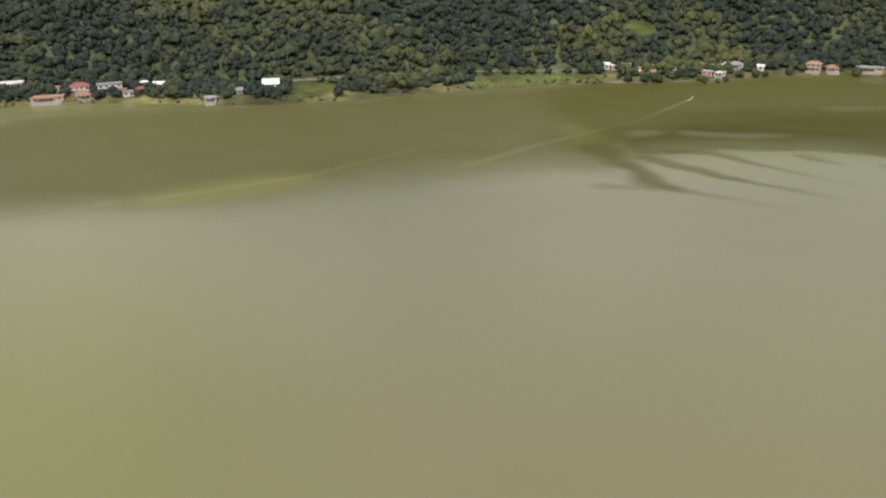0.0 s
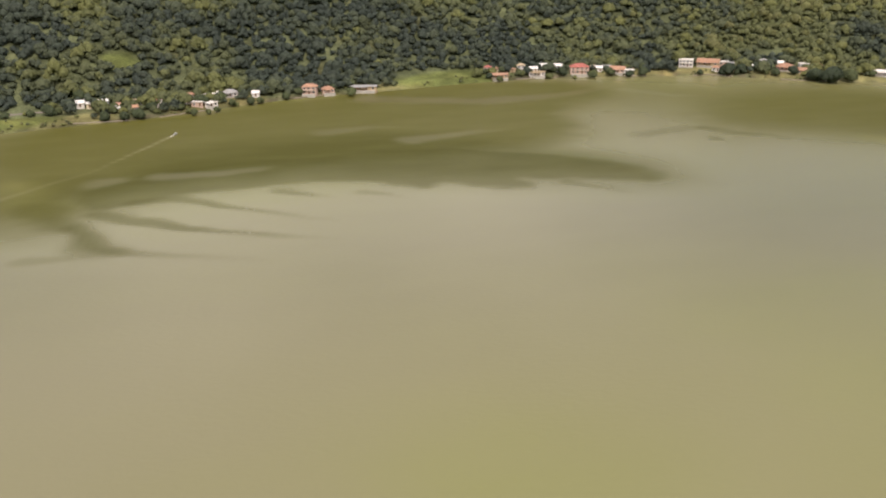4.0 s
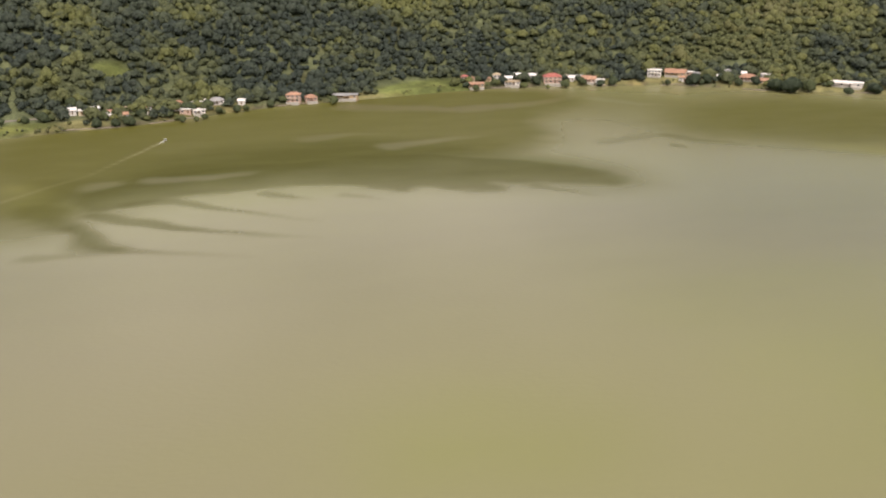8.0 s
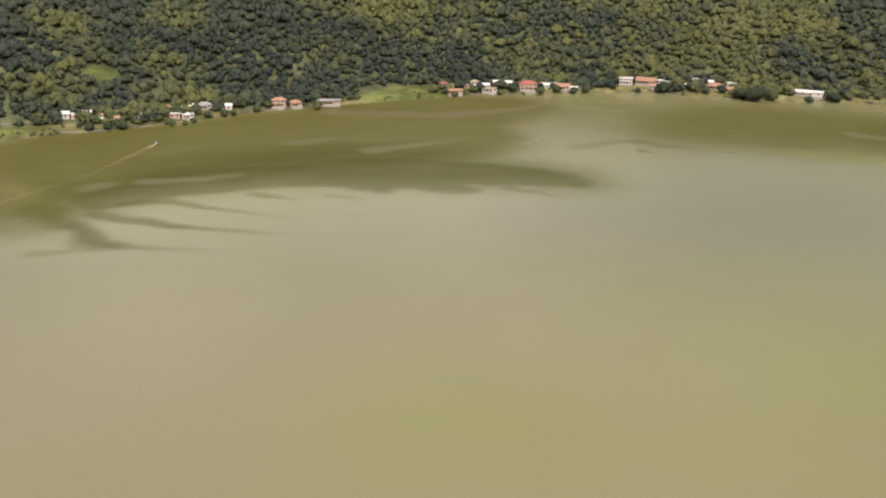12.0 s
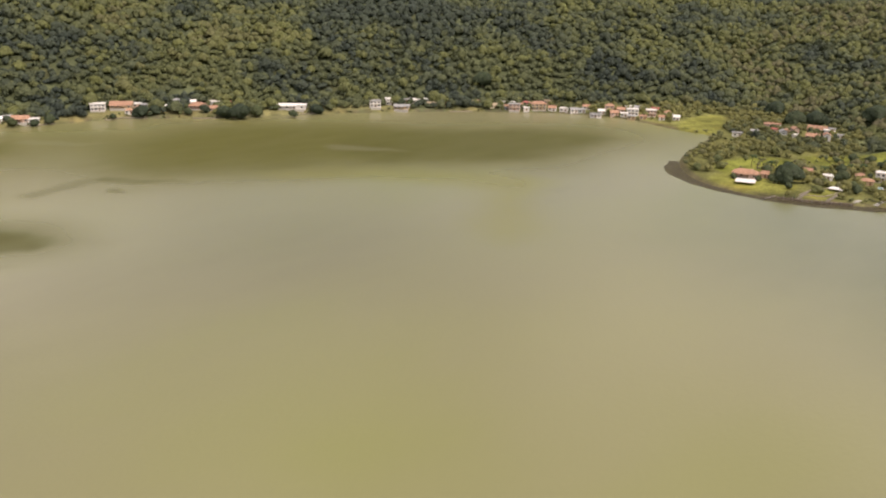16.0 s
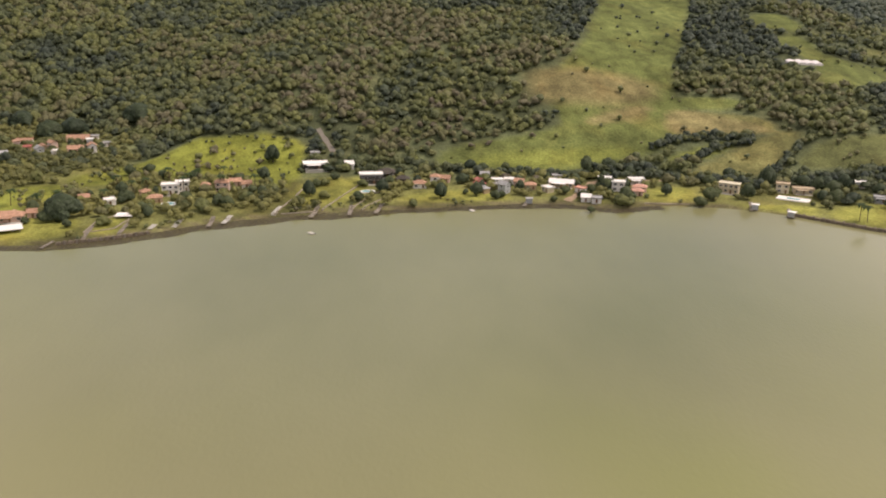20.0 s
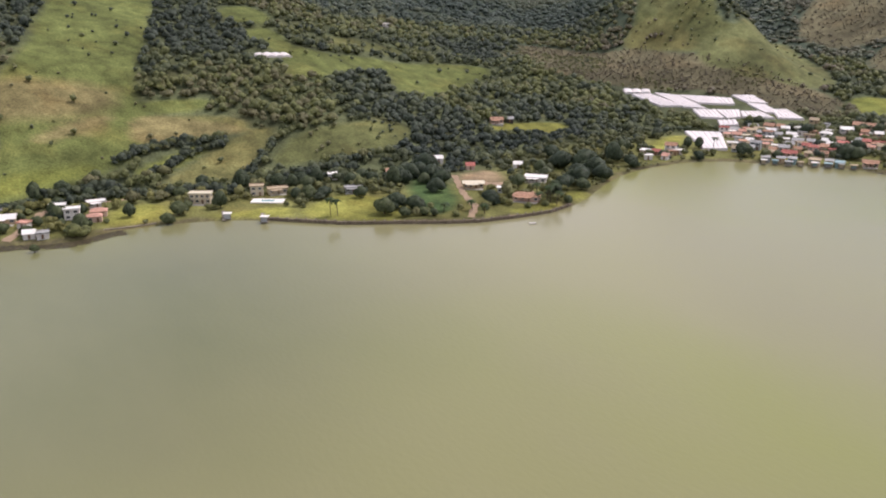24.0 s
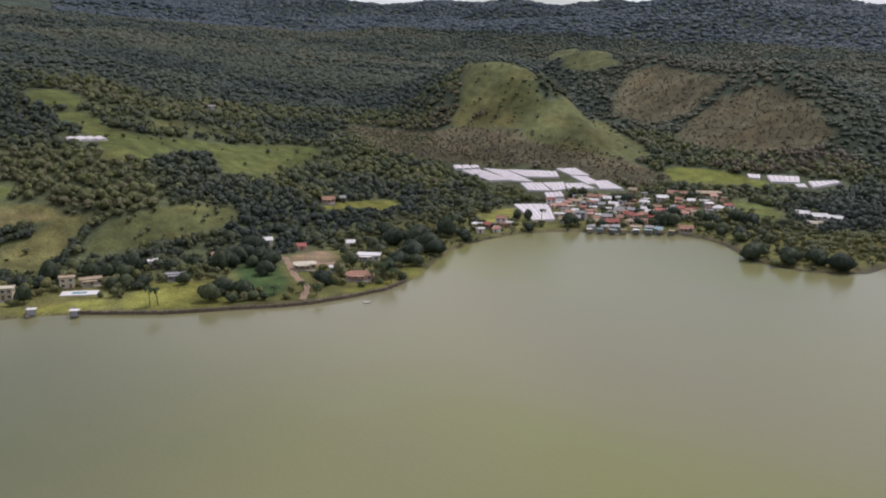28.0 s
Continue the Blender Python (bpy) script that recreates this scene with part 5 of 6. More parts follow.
for line in ([(596, 228), (613, 227), (622, 221)], [(597, 225), (602, 216), (617, 213)], [(627, 145), (655, 138), (685, 132)], [(628, 142), (632, 126), (647, 123)], [(634, 122), (663, 111), (694, 99)],
             [(636, 107), (663, 96), (674, 87)], [(636, 102), (660, 87)], [(645, -49), (644, -62), (643, -73)]):
    garden_wall(line, 0.4, 0.7, "Weathered concrete garden wall running down to the water", M_QUAY)
for line in ([(-40, 647), (-20, 650), (-4, 653)], [(14, 659), (30, 667), (44, 674)], [(104, 702), (122, 707), (136, 709)], [(150, 711), (168, 713)], [(284, 737), (300, 737), (318, 736)], [(372, 728), (392, 723)],
             [(428, 714), (442, 711), (456, 700)], [(484, 677), (498, 665)], [(556, 638), (575, 628)], [(668, 563), (684, 550)], [(737, 495), (744, 478)], [(-420, 513), (-400, 520), (-380, 527)]):
    garden_wall(line, 0.45, 1.1, "Low weathered stone quay wall along the gardens at the water", M_QUAY)


def boathouse(x, y, turn, w, roof="white", wall="grey"):
    """A roof on four posts over a small deck, at the head of a jetty."""
    root = new("boat_shelter")
    root.matrix_world = pose(x, y, 0.7, 0, 0, turn)
    tagged(root, "Small open boat or terrace shelter with a flat roof on posts", "boat shelter", "boat shelters")
    part("deck", block(0, 0, -0.15, w, w * 0.8, 0.2), M_TIMBER, root)
    for a in (-0.42, 0.42):
        for b in (-0.33, 0.33):
            part("post", block(w * a, w * b, -2.4, 0.2, 0.2, 4.9), M_TIMBER, root)
    part("roof", block(0, 0, 2.5, w * 1.15, w * 0.95, 0.22), M_ROOF[roof], root)
    part("back_wall", block(0, w * 0.36, 0.05, w * 0.85, 0.12, 2.4), M_WALL[wall], root)
    return root


# the wide one at (599, 262) stands in for a pale terrace slab
boathouse(633, -105, 60, 3.6), boathouse(618, -118, 50, 3.6), boathouse(620, 216, -90, 7.0, "white", "white"), boathouse(648, 13, 80, 3.6, "grey", "grey"), boathouse(599, 262, -68, 10.0, "white", "white")
for k, (x, y) in enumerate(((566, -436), (561, -441), (554, -445), (549, -450), (543, -456), (537, -461), (531, -466), (525, -470))):
    boathouse(x, y, -140, 3.4 + 0.5 * (k % 3), ("white", "teal", "grey", "tan")[k % 4], ("cream", "teal", "grey")[k % 3])


def sea_wall(line, label):
    """A low stone bank with upright posts along the shore."""
    line = np.array(line, float)
    seg = np.hypot(*np.diff(line, axis=0).T)
    at = np.concatenate([[0], np.cumsum(seg)])
    root = new("sea_wall")
    root.matrix_world = pose(line[0][0], line[0][1], 0)
    tagged(root, label, "sea wall")
    n = int(at[-1] / 2.4)
    post = mesh_of(block(0, 0, -1.2, 0.6, 0.6, 3.3, 0.9), "post", M_TIMBER)
    stone = mesh_of(block(0, 0, -1.5, 2.5, 1.2, 3.1, 0.86), "stone", M_STONE)
    for k in range(n):
        s = (k + 0.5) / n * at[-1]
        x, y = np.interp(s, at, line[:, 0]), np.interp(s, at, line[:, 1])
        x2, y2 = np.interp(s + 0.5, at, line[:, 0]), np.interp(s + 0.5, at, line[:, 1])
        turn = math.degrees(math.atan2(y2 - y, x2 - x + 1e-6))
        m = pose(x - line[0][0], y - line[0][1], 0, 0, 0, turn)
        shared("stone", stone, root, m @ Matrix.Diagonal((1, 1, 0.9 + 0.2 * ((k * 7) % 5) / 5, 1)))
        if k % 2 == 0:
            shared("post", post, root, m @ Matrix.Translation((0, 0.75 if turn < -90 or turn > 90 else -0.75, 0)))


sea_wall([(622, -120), (608, -134), (594, -149), (581, -171), (568, -191), (561, -206), (557, -226), (555, -246), (559, -264)], "Dark stone sea wall with timber posts along the lawns")
sea_wall([(598, 199), (588, 218), (582, 236)], "Low stone garden wall at the water's edge")


def pool(x, y, turn, a, b, round_ends=False, wet=0.72):
    """A swimming pool: pale surround with the water set in it."""
    z = land(x, y)
    root = new("swimming_pool")
    root.matrix_world = pose(x, y, z, 0, 0, turn)
    tagged(root, "Swimming pool with a pale paved surround in a garden", "pool", "pools")
    bm, wb = bmesh.new(), bmesh.new()
    n = 20
    for target, k, zz, depth in ((bm, 1.0, 0.35, 1.2), (wb, wet, 0.39, 0.05)):
        ring = []
        for i in range(n):
            t = 6.2832 * i / n
            c, s = math.cos(t), math.sin(t)
            if not round_ends:
                c, s = max(-1, min(1, 1.5 * c)), max(-1, min(1, 1.5 * s))
            ring.append((c * a * k / 2, s * b * k / 2))
        top = [target.verts.new((px, py, zz)) for px, py in ring]
        low = [target.verts.new((px, py, zz - depth)) for px, py in ring]
        target.faces.new(top)
        for i in range(n):
            target.faces.new((low[i], low[(i + 1) % n], top[(i + 1) % n], top[i]))
    part("surround", bm, M_ROOF["white"], root)
    part("water", wb, M_POOL, root)
    CLEAR.append((x, y, max(a, b) * 0.7))


pool(648, -133, 55, 17, 8, wet=0.4), pool(668, 99, -80, 9, 6, True), pool(643, 200, -90, 8, 7, True)


def track(line, width, name, label, material_):
    """A strip of road laid over the land."""
    line = np.array(line, float)
    seg = np.hypot(*np.diff(line, axis=0).T)
    at = np.concatenate([[0], np.cumsum(seg)])
    n = max(4, int(at[-1] / 3))
    s = np.linspace(0, at[-1], n)
    cx, cy = np.interp(s, at, line[:, 0]), np.interp(s, at, line[:, 1])
    tx, ty = np.gradient(cx), np.gradient(cy)
    k = np.hypot(tx, ty) + 1e-9
    V, across = [], 4
    for i in range(n):
        for j in range(across):
            o = (j / (across - 1) - 0.5) * width * (0.9 + 0.2 * math.sin(i * 1.7))
            x, y = cx[i] - ty[i] / k[i] * o, cy[i] + tx[i] / k[i] * o
            V.append((x, y, land(x, y) + 0.16))
    tagged(new(name, mesh_from(name, V, grid_faces(across, n), material_, True)), label, "road", kind="structure")
    for i in range(n):
        CLEAR.append((cx[i], cy[i], width * 0.55 + 2.5))


track([(-257, 591), (-240, 598), (-222, 608), (-190, 627), (-155, 643), (-114, 658), (-81, 667), (-47, 675)], 3.5, "lake_road", "Pale lane along the wooded west shore", M_TRACK)
track([(650, -8), (663, -18), (687, -31)], 5, "dirt_road", "Reddish dirt lane down to the lake", M_DIRT)
track([(687, -31), (691, -54), (689, -78)], 3, "upper_lane", "Pale lane behind the lakeside houses", M_DIRT)
track([(735, 120), (746, 124), (765, 131)], 3.5, "hill_road", "Grey-brown track climbing into the woods", M_TRACK)
track([(639, -246), (604, -227), (581, -218), (567, -205)], 4, "garden_path", "Bare earth path between lawns", M_DIRT)
track([(566, -196), (560, -212), (558, -230)], 3, "shore_path", "Bare earth path along the sea wall", M_DIRT)
track([(606, -260), (612, -250), (622, -246)], 9, "earth_court", "Bare reddish earth court beside a long shed", M_DIRT)


# ---- boat on the lake ----
def boat(x, y, turn):
    root = new("motor_boat")
    root.matrix_world = pose(x, y, 0, 0, 0, turn) @ Matrix.Diagonal((0.62, 0.62, 0.62, 1))
    tagged(root, "Small white motor boat under way on the lake", "boat")
    bm = bmesh.new()
    rows = []
    for s, half, low, high in ((-3.0, 1.05, -0.2, 0.75), (-1.0, 1.15, -0.25, 0.75), (1.2, 0.95, -0.2, 0.85), (2.6, 0.45, 0.05, 1.0), (3.3, 0.05, 0.5, 1.1)):
        rows.append([bm.verts.new(p) for p in ((s, -half, high), (s, -half * 0.7, low), (s, half * 0.7, low), (s, half, high))])
    for a, b in zip(rows, rows[1:]):
        for i in range(3):
            bm.faces.new((a[i], b[i], b[i + 1], a[i + 1]))
    bm.faces.new(rows[0][::-1])
    hull = part("hull", bm, M_BOAT, root)
    part("deck", block(0.2, 0, 0.45, 5.4, 1.7, 0.08), M_TIMBER, root)
    part("windscreen", block(0.9, 0, 0.53, 0.1, 1.5, 0.6), M_GLASS, root)
    part("canopy", block(-0.6, 0, 1.75, 2.6, 1.9, 0.1), M_BOAT, root)
    for a in (-1.8, 0.6):
        for b in (-0.85, 0.85):
            part("pole", block(a, b, 0.5, 0.06, 0.06, 1.3), M_FRAME, root)
    part("outboard_motor", block(-3.2, 0, -0.1, 0.4, 0.4, 1.2), M_WALL["dark"], root)


boat(26, 602, 64)
V = []
g = np.random.default_rng(4)
for k in range(46):
    s = 2.2 + 9 * g.random() ** 1.6
    o = (g.random() - 0.5) * (0.8 + s * 0.10)
    c, q = math.cos(radians(64)), math.sin(radians(64))
    x, y, r = 26 - c * s - q * o, 602 - q * s + c * o, 0.2 + 0.25 * g.random()
    V += [(x - r, y - r, 0.03), (x + r, y - r * 0.6, 0.05), (x, y + r, 0.04)]
tagged(new("wake_foam", mesh_from("wake_foam", V, np.arange(len(V)).reshape(-1, 3), M_FOAM)), "white foam of the boat's wake", "foam", kind="stuff")


def raft(x, y, turn):
    root = new("raft")
    root.matrix_world = pose(x, y, 0, 0, 0, turn)
    tagged(root, "Small pale floating raft moored on the lake", "raft", "rafts")
    part("deck", block(0, 0, 0.05, 3.6, 2.2, 0.3), M_CONCRETE, root)
    for b in (-0.8, 0.8):
        part("float", rod(bmesh.new(), (-1.8, b, 0), (1.8, b, 0), 0.3, 0.3, 8), M_TIMBER, root)


raft(635, 45, 20), raft(597, 125, 40), raft(545, -226, 70), raft(352, -508, 10)


# ---- weed beds in the shallows ----
def weed_bed(lo, hi, reach, count, seed):
    """Floating weed between two stretches of the shore line, reaching out into the lake."""
    g = np.random.default_rng(seed)
    line = [p for p in SHORE if lo[0] <= p[0] <= hi[0] and lo[1] <= p[1] <= hi[1]]
    line = np.array(line)
    i = g.integers(0, len(line) - 1, count)
    f = g.random(count)[:, None]
    p = line[i] * (1 - f) + line[i + 1] * f
    t = line[i + 1] - line[i]
    ok = np.hypot(*t.T) < 40
    p, t = p[ok], t[ok]
    nrm = np.stack([t[:, 1], -t[:, 0]], 1) / (np.hypot(*t.T)[:, None] + 1e-6)
    wob = reach * (0.55 + 0.9 * value_noise(p[:, 0] / 17, p[:, 1] / 17, seed))
    out = g.random(len(p)) * wob
    test = loop_distance(p[:, 0] + nrm[:, 0] * 2, p[:, 1] + nrm[:, 1] * 2, SHORE)
    sign = np.where(test < 0, 1, -1)
    c = p + nrm * (out * sign)[:, None]
    a = g.random(len(c)) * 6.283
    r = 0.7 + 1.0 * g.random(len(c))
    z = 0.02 + 0.10 * g.random(len(c))
    V = np.stack([np.stack([c[:, 0] + r * np.cos(a + k * 2.094), c[:, 1] + r * np.sin(a + k * 2.094), z + 0.02 * k], 1) for k in range(3)], 1).reshape(-1, 3)
    me = mesh_from("weed_bed", V, np.arange(len(V)).reshape(-1, 3), M_WEED)
    me.attributes.new("tint", "FLOAT", "POINT").data.foreach_set("value", np.repeat(g.random(len(c)), 3).astype(np.float32))
    tagged(new("weed_bed", me), "brownish floating water weed along the shallow shore", "water weed", kind="stuff")


weed_bed((570, 85), (640, 330), 9, 5000, 3)
weed_bed((630, -60), (655, 85), 7, 1900, 4)
weed_bed((395, -490), (520, -430), 4, 900, 5)


# ---- trees that stand alone ----
def tree_model(seed, crown_r, crown_h, trunk_h, lumps, leaves, tint, label):
    """A tree of its own: tapered trunk with limbs, crown of leaf clumps."""
    g = np.random.default_rng(seed)
    root = new("tree")
    tagged(root, label, "tree", "shore trees")
    bm = bmesh.new()
    rod(bm, (0, 0, -0.8), (0.1, 0.05, trunk_h), 0.05 * crown_r + 0.12, 0.03 * crown_r + 0.08, 8)
    for k in range(5):
        a = 1.257 * k + g.random()
        rod(bm, (0.1, 0.05, trunk_h * (0.75 + 0.05 * k)), (math.cos(a) * crown_r * 0.55, math.sin(a) * crown_r * 0.55, trunk_h + crown_h * (0.3 + 0.2 * g.random())), 0.03 * crown_r + 0.04, 0.03, 6)
    part("trunk", bm, M_BARK, root)
    v, f = crown_shape(g, lumps, leaves * 3, 2, 0.11)
    v = v * np.array([crown_r, crown_r, crown_h * 0.74]) + np.array([0, 0, trunk_h - 0.54 * crown_h])
    me = mesh_from("crown", v, f, M_TREE)
    me.attributes.new("tint", "FLOAT", "POINT").data.foreach_set("value", np.full(len(v), tint, np.float32))
    shared("crown", me, root)
    return root


def stand(model, x, y, size, turn, first=[]):
    m = pose(x, y, max(land(x, y), 0.2), 0, 0, turn) @ Matrix.Diagonal((size, size, size, 1))
    if model.name not in first:
        first.append(model.name)
        model.matrix_world = m
        return model
    return copy_thing(model, m @ Matrix.Diagonal((1 / model.scale[0], 1 / model.scale[1], 1 / model.scale[2], 1)))


OAK = tree_model(1, 5.0, 7.5, 1.6, 9, 420, 0.25, "Broad dark green shade tree beside the shore")
ROUND = tree_model(2, 4.0, 6.0, 1.5, 7, 360, 0.5, "Round mid-green garden tree near the lake")
TALL = tree_model(3, 3.6, 9.0, 2.2, 8, 380, 0.35, "Tall dense green tree near the shore")
LIGHT = tree_model(4, 3.4, 4.6, 1.2, 6, 300, 0.85, "Light yellow-green small garden tree")
t = random.Random(8)
CLEAR.extend([(604, -440, 14), (622, -455, 24), (640, -470, 22)])
PLOTS = list(CLEAR)


def grove(model, *places):
    """Trees of one kind, each at x, y with its size; none inside a house."""
    for x, y, size in places:
        if min(math.hypot(x - cx, y - cy) / r for cx, cy, r in PLOTS) > 0.7:
            stand(model, x, y, size * t.uniform(0.92, 1.08), t.uniform(0, 360))
            CLEAR.append((x, y, 3.0 * size))


grove(OAK, (692, -114, 1.0), (670, -163, 1.0), (637, -160, 1.0), (658, -195, 0.8), (647, -221, 1.2), (615, -217, 1.1), (663, -8, 0.6), (671, -34, 0.8), (711, 38, 0.9), (706, 9, 0.7), (708, -45, 1.0), (596, -299, 1.0), (590, -317, 1.3), (606, -320, 1.2))
grove(OAK, (648, -329, 1.2), (605, -357, 1.1), (597, -411, 0.8), (586, -442, 1.2), (602, -536, 1.2), (543, -491, 1.3), (551, -516, 1.2), (518, -510, 1.3), (498, -528, 1.2), (484, -483, 1.2), (689, 31, 0.8), (619, 244, 1.9))
grove(OAK, (637, -228, 1.3), (646, -226, 1.2), (456, -442, 1.6), (436, -445, 1.3), (410, -450, 1.6), (424, -452, 1.3), (602, -262, 1.3), (583, -281, 1.3), (590, -300, 1.5), (600, -322, 1.6))
grove(ROUND, (672, -152, 1.0), (640, -153, 1.2), (645, -148, 1.0), (655, -186, 1.0), (650, -197, 1.1), (633, -221, 1.1), (595, -172, 1.4), (586, -178, 0.9), (641, -78, 1.0), (678, -97, 1.1), (675, -119, 0.9), (695, -6, 0.7), (706, 31, 1.1), (685, 45, 1.0))
grove(ROUND, (709, 17, 0.9), (688, -21, 0.8), (699, -56, 1.1), (626, -319, 1.6), (578, -290, 1.1), (600, -262, 1.2), (562, -265, 0.7), (623, -298, 1.1), (638, -383, 1.3), (610, -395, 0.8), (608, -486, 0.9), (536, -493, 1.5), (532, -521, 1.3), (510, -529, 1.7))
grove(ROUND, (500, -491, 1.4), (473, -492, 1.3), (573, -522, 1.0), (531, -562, 1.5), (604, 238, 0.7), (629, 210, 0.9), (648, 192, 1.0), (643, 175, 1.0), (696, 215, 0.9), (705, 235, 1.0), (710, 225, 0.9), (701, 159, 1.0), (697, 197, 0.9), (612, 250, 0.9))
grove(ROUND, (662, 155, 0.8), (694, 118, 0.8), (650, 104, 0.9), (719, 108, 1.2), (679, 87, 1.0), (685, 45, 1.0), (679, 127, 0.8), (685, 171, 1.0), (627, -177, 1.1), (649, -86, 1.2), (659, -161, 1.2), (672, -150, 1.2), (606, -238, 1.2))
grove(ROUND, (597, -246, 1.0), (653, -41, 1.1), (671, -35, 1.2), (583, -187, 0.7), (579, -191, 0.7), (567, -451, 1.0), (539, -494, 1.2), (512, -494, 1.1), (499, -486, 1.0), (483, -478, 1.1), (622, 205, 0.8), (634, 190, 0.9), (640, 170, 1.0), (650, 160, 0.9))
grove(ROUND, (630, 262, 1.0), (648, 222, 1.0))
grove(TALL, (663, -169, 1.2), (640, -205, 1.3), (676, -130, 1.3), (704, -31, 1.1), (574, -267, 0.9), (618, -354, 1.5), (566, -567, 1.1), (659, 227, 0.9), (726, 156, 1.2), (691, 157, 0.9), (622, -429, 1.0), (617, -435, 0.9), (663, -154, 1.0), (650, -108, 1.0))
grove(TALL, (668, -9, 1.1), (658, -65, 0.9), (648, -214, 0.9), (547, -496, 1.1), (583, -441, 0.9), (660, 130, 1.0), (655, 60, 1.0), (660, 40, 0.9))
grove(LIGHT, (584, -190, 0.8), (591, -197, 0.7), (645, -36, 1.1), (643, -41, 0.9), (607, 222, 1.1), (632, 181, 1.5), (650, 162, 1.0), (644, 267, 1.1), (661, 254, 1.2), (683, 154, 1.0), (681, 123, 0.9), (679, 102, 0.9), (625, 290, 1.1), (612, 300, 1.0))
grove(LIGHT, (640, 300, 1.2), (655, 305, 1.1), (660, 175, 1.0), (668, 150, 1.1), (645, 135, 0.9), (655, 122, 0.9), (642, 75, 0.8), (650, -20, 1.0), (640, -36, 1.1), (646, -45, 1.0), (565, -240, 0.6), (563, -250, 0.6), (573, -200, 0.7), (440, -436, 0.9))
grove(OAK, (818, 317, 1.9), (822, 303, 2.0), (841, 263, 1.9), (858, 350, 1.7), (737, 583, 1.9), (601, -183, 1.2), (592, -188, 1.1), (626, -228, 1.2), (653, -235, 1.5), (641, -210, 1.3), (581, -228, 1.1), (613, -325, 1.8), (622, -314, 1.5), (598, -305, 1.4))
for k, (cx, cy, cr) in enumerate(PLOTS):
    # yard trees that half hide the houses of the north shore
    if cy > 590 and cx < 780 and t.random() < 0.8:
        a = t.uniform(0, 6.283)
        grove((ROUND, LIGHT, ROUND, OAK)[k % 4], (cx + math.cos(a) * (cr + 2.2), cy + math.sin(a) * (cr + 2.2) - 1.5, t.uniform(0.6, 1.05)))
    elif cx > 590 and -120 < cy < 300 and t.random() < 0.55:
        a = t.uniform(0, 6.283)
        grove((ROUND, LIGHT, TALL, ROUND)[k % 4], (cx + math.cos(a) * (cr + 2.0), cy + math.sin(a) * (cr + 2.0), t.uniform(0.5, 0.85)))
grove(OAK, (325, 740, 0.9), (454, 704, 1.3), (465, 702, 1.0), (510, 649, 1.8), (504, 662, 1.4), (572, 628, 1.2))
grove(ROUND, (389, 724, 1.4), (363, 731, 1.1), (527, 650, 1.8), (503, 680, 1.0), (480, 691, 1.0), (2, 656, 1.2), (-7, 653, 1.0), (10, 687, 1.3), (27, 670, 0.9), (54, 689, 1.0), (74, 687, 1.0), (-37, 690, 1.3), (99, 700, 1.0), (147, 707, 0.9), (434, 713, 0.8))
grove(LIGHT, (268, 748, 1.3), (253, 741, 1.3), (-16, 657, 1.1), (64, 684, 0.7), (349, 734, 1.0), (291, 742, 1.0))



def palm(x, y, tall):
    root = new("palm_tree")
    root.matrix_world = pose(x, y, max(land(x, y), 0.3), 0, 0, (x * 37) % 360)
    tagged(root, "Tall palm tree with a feathery crown by the shore", "palm", "palms")
    bm = bmesh.new()
    for k in range(6):
        rod(bm, (0.03 * k * k, 0, tall * k / 6 - (0.6 if k == 0 else 0)), (0.03 * (k + 1) ** 2, 0, tall * (k + 1) / 6), 0.24 - 0.018 * k, 0.22 - 0.018 * k, 7)
    part("trunk", bm, M_BARK, root)
    for k in range(15):
        a, up = 0.4189 * k * 2.4, 0.9 - 0.11 * (k % 9)
        bm = bmesh.new()
        prev = None
        for j in range(6):
            f = j / 5
            px, pz = 3.0 * f, up * 2.4 * f - 2.4 * f * f
            half = 0.55 * math.sin(math.pi * min(1, f * 0.9 + 0.08)) + 0.03
            pair = [bm.verts.new((px, -half, pz - 0.15)), bm.verts.new((px, 0, pz)), bm.verts.new((px, half, pz - 0.15))]
            if prev:
                bm.faces.new((prev[0], pair[0], pair[1], prev[1]))
                bm.faces.new((prev[1], pair[1], pair[2], prev[2]))
            prev = pair
        part("frond", bm, M_PALM, root, m=pose(1.08, 0, tall, 0, 0, math.degrees(a)))


for x, y, tall in ((571, -258, 7), (561, -256, 7), (568, -250, 6), (577, -256, 8), (568, -214, 5), (577, -213, 5), (582, -199, 4), (692, 210, 7), (679, 198, 7), (686, 193, 8), (661, 223, 7), (673, 233, 7), (637, 262, 7), (641, 255, 7), (641, 277, 8), (690, 180, 8), (607, -148, 9), (605, -151, 8), (600, -428, 11), (571, -262, 8), (566, -256, 9), (575, -268, 8), (640, 232, 8), (662, 196, 9), (668, 178, 9), (663, 215, 8), (672, 160, 8)):
    palm(x, y, tall)


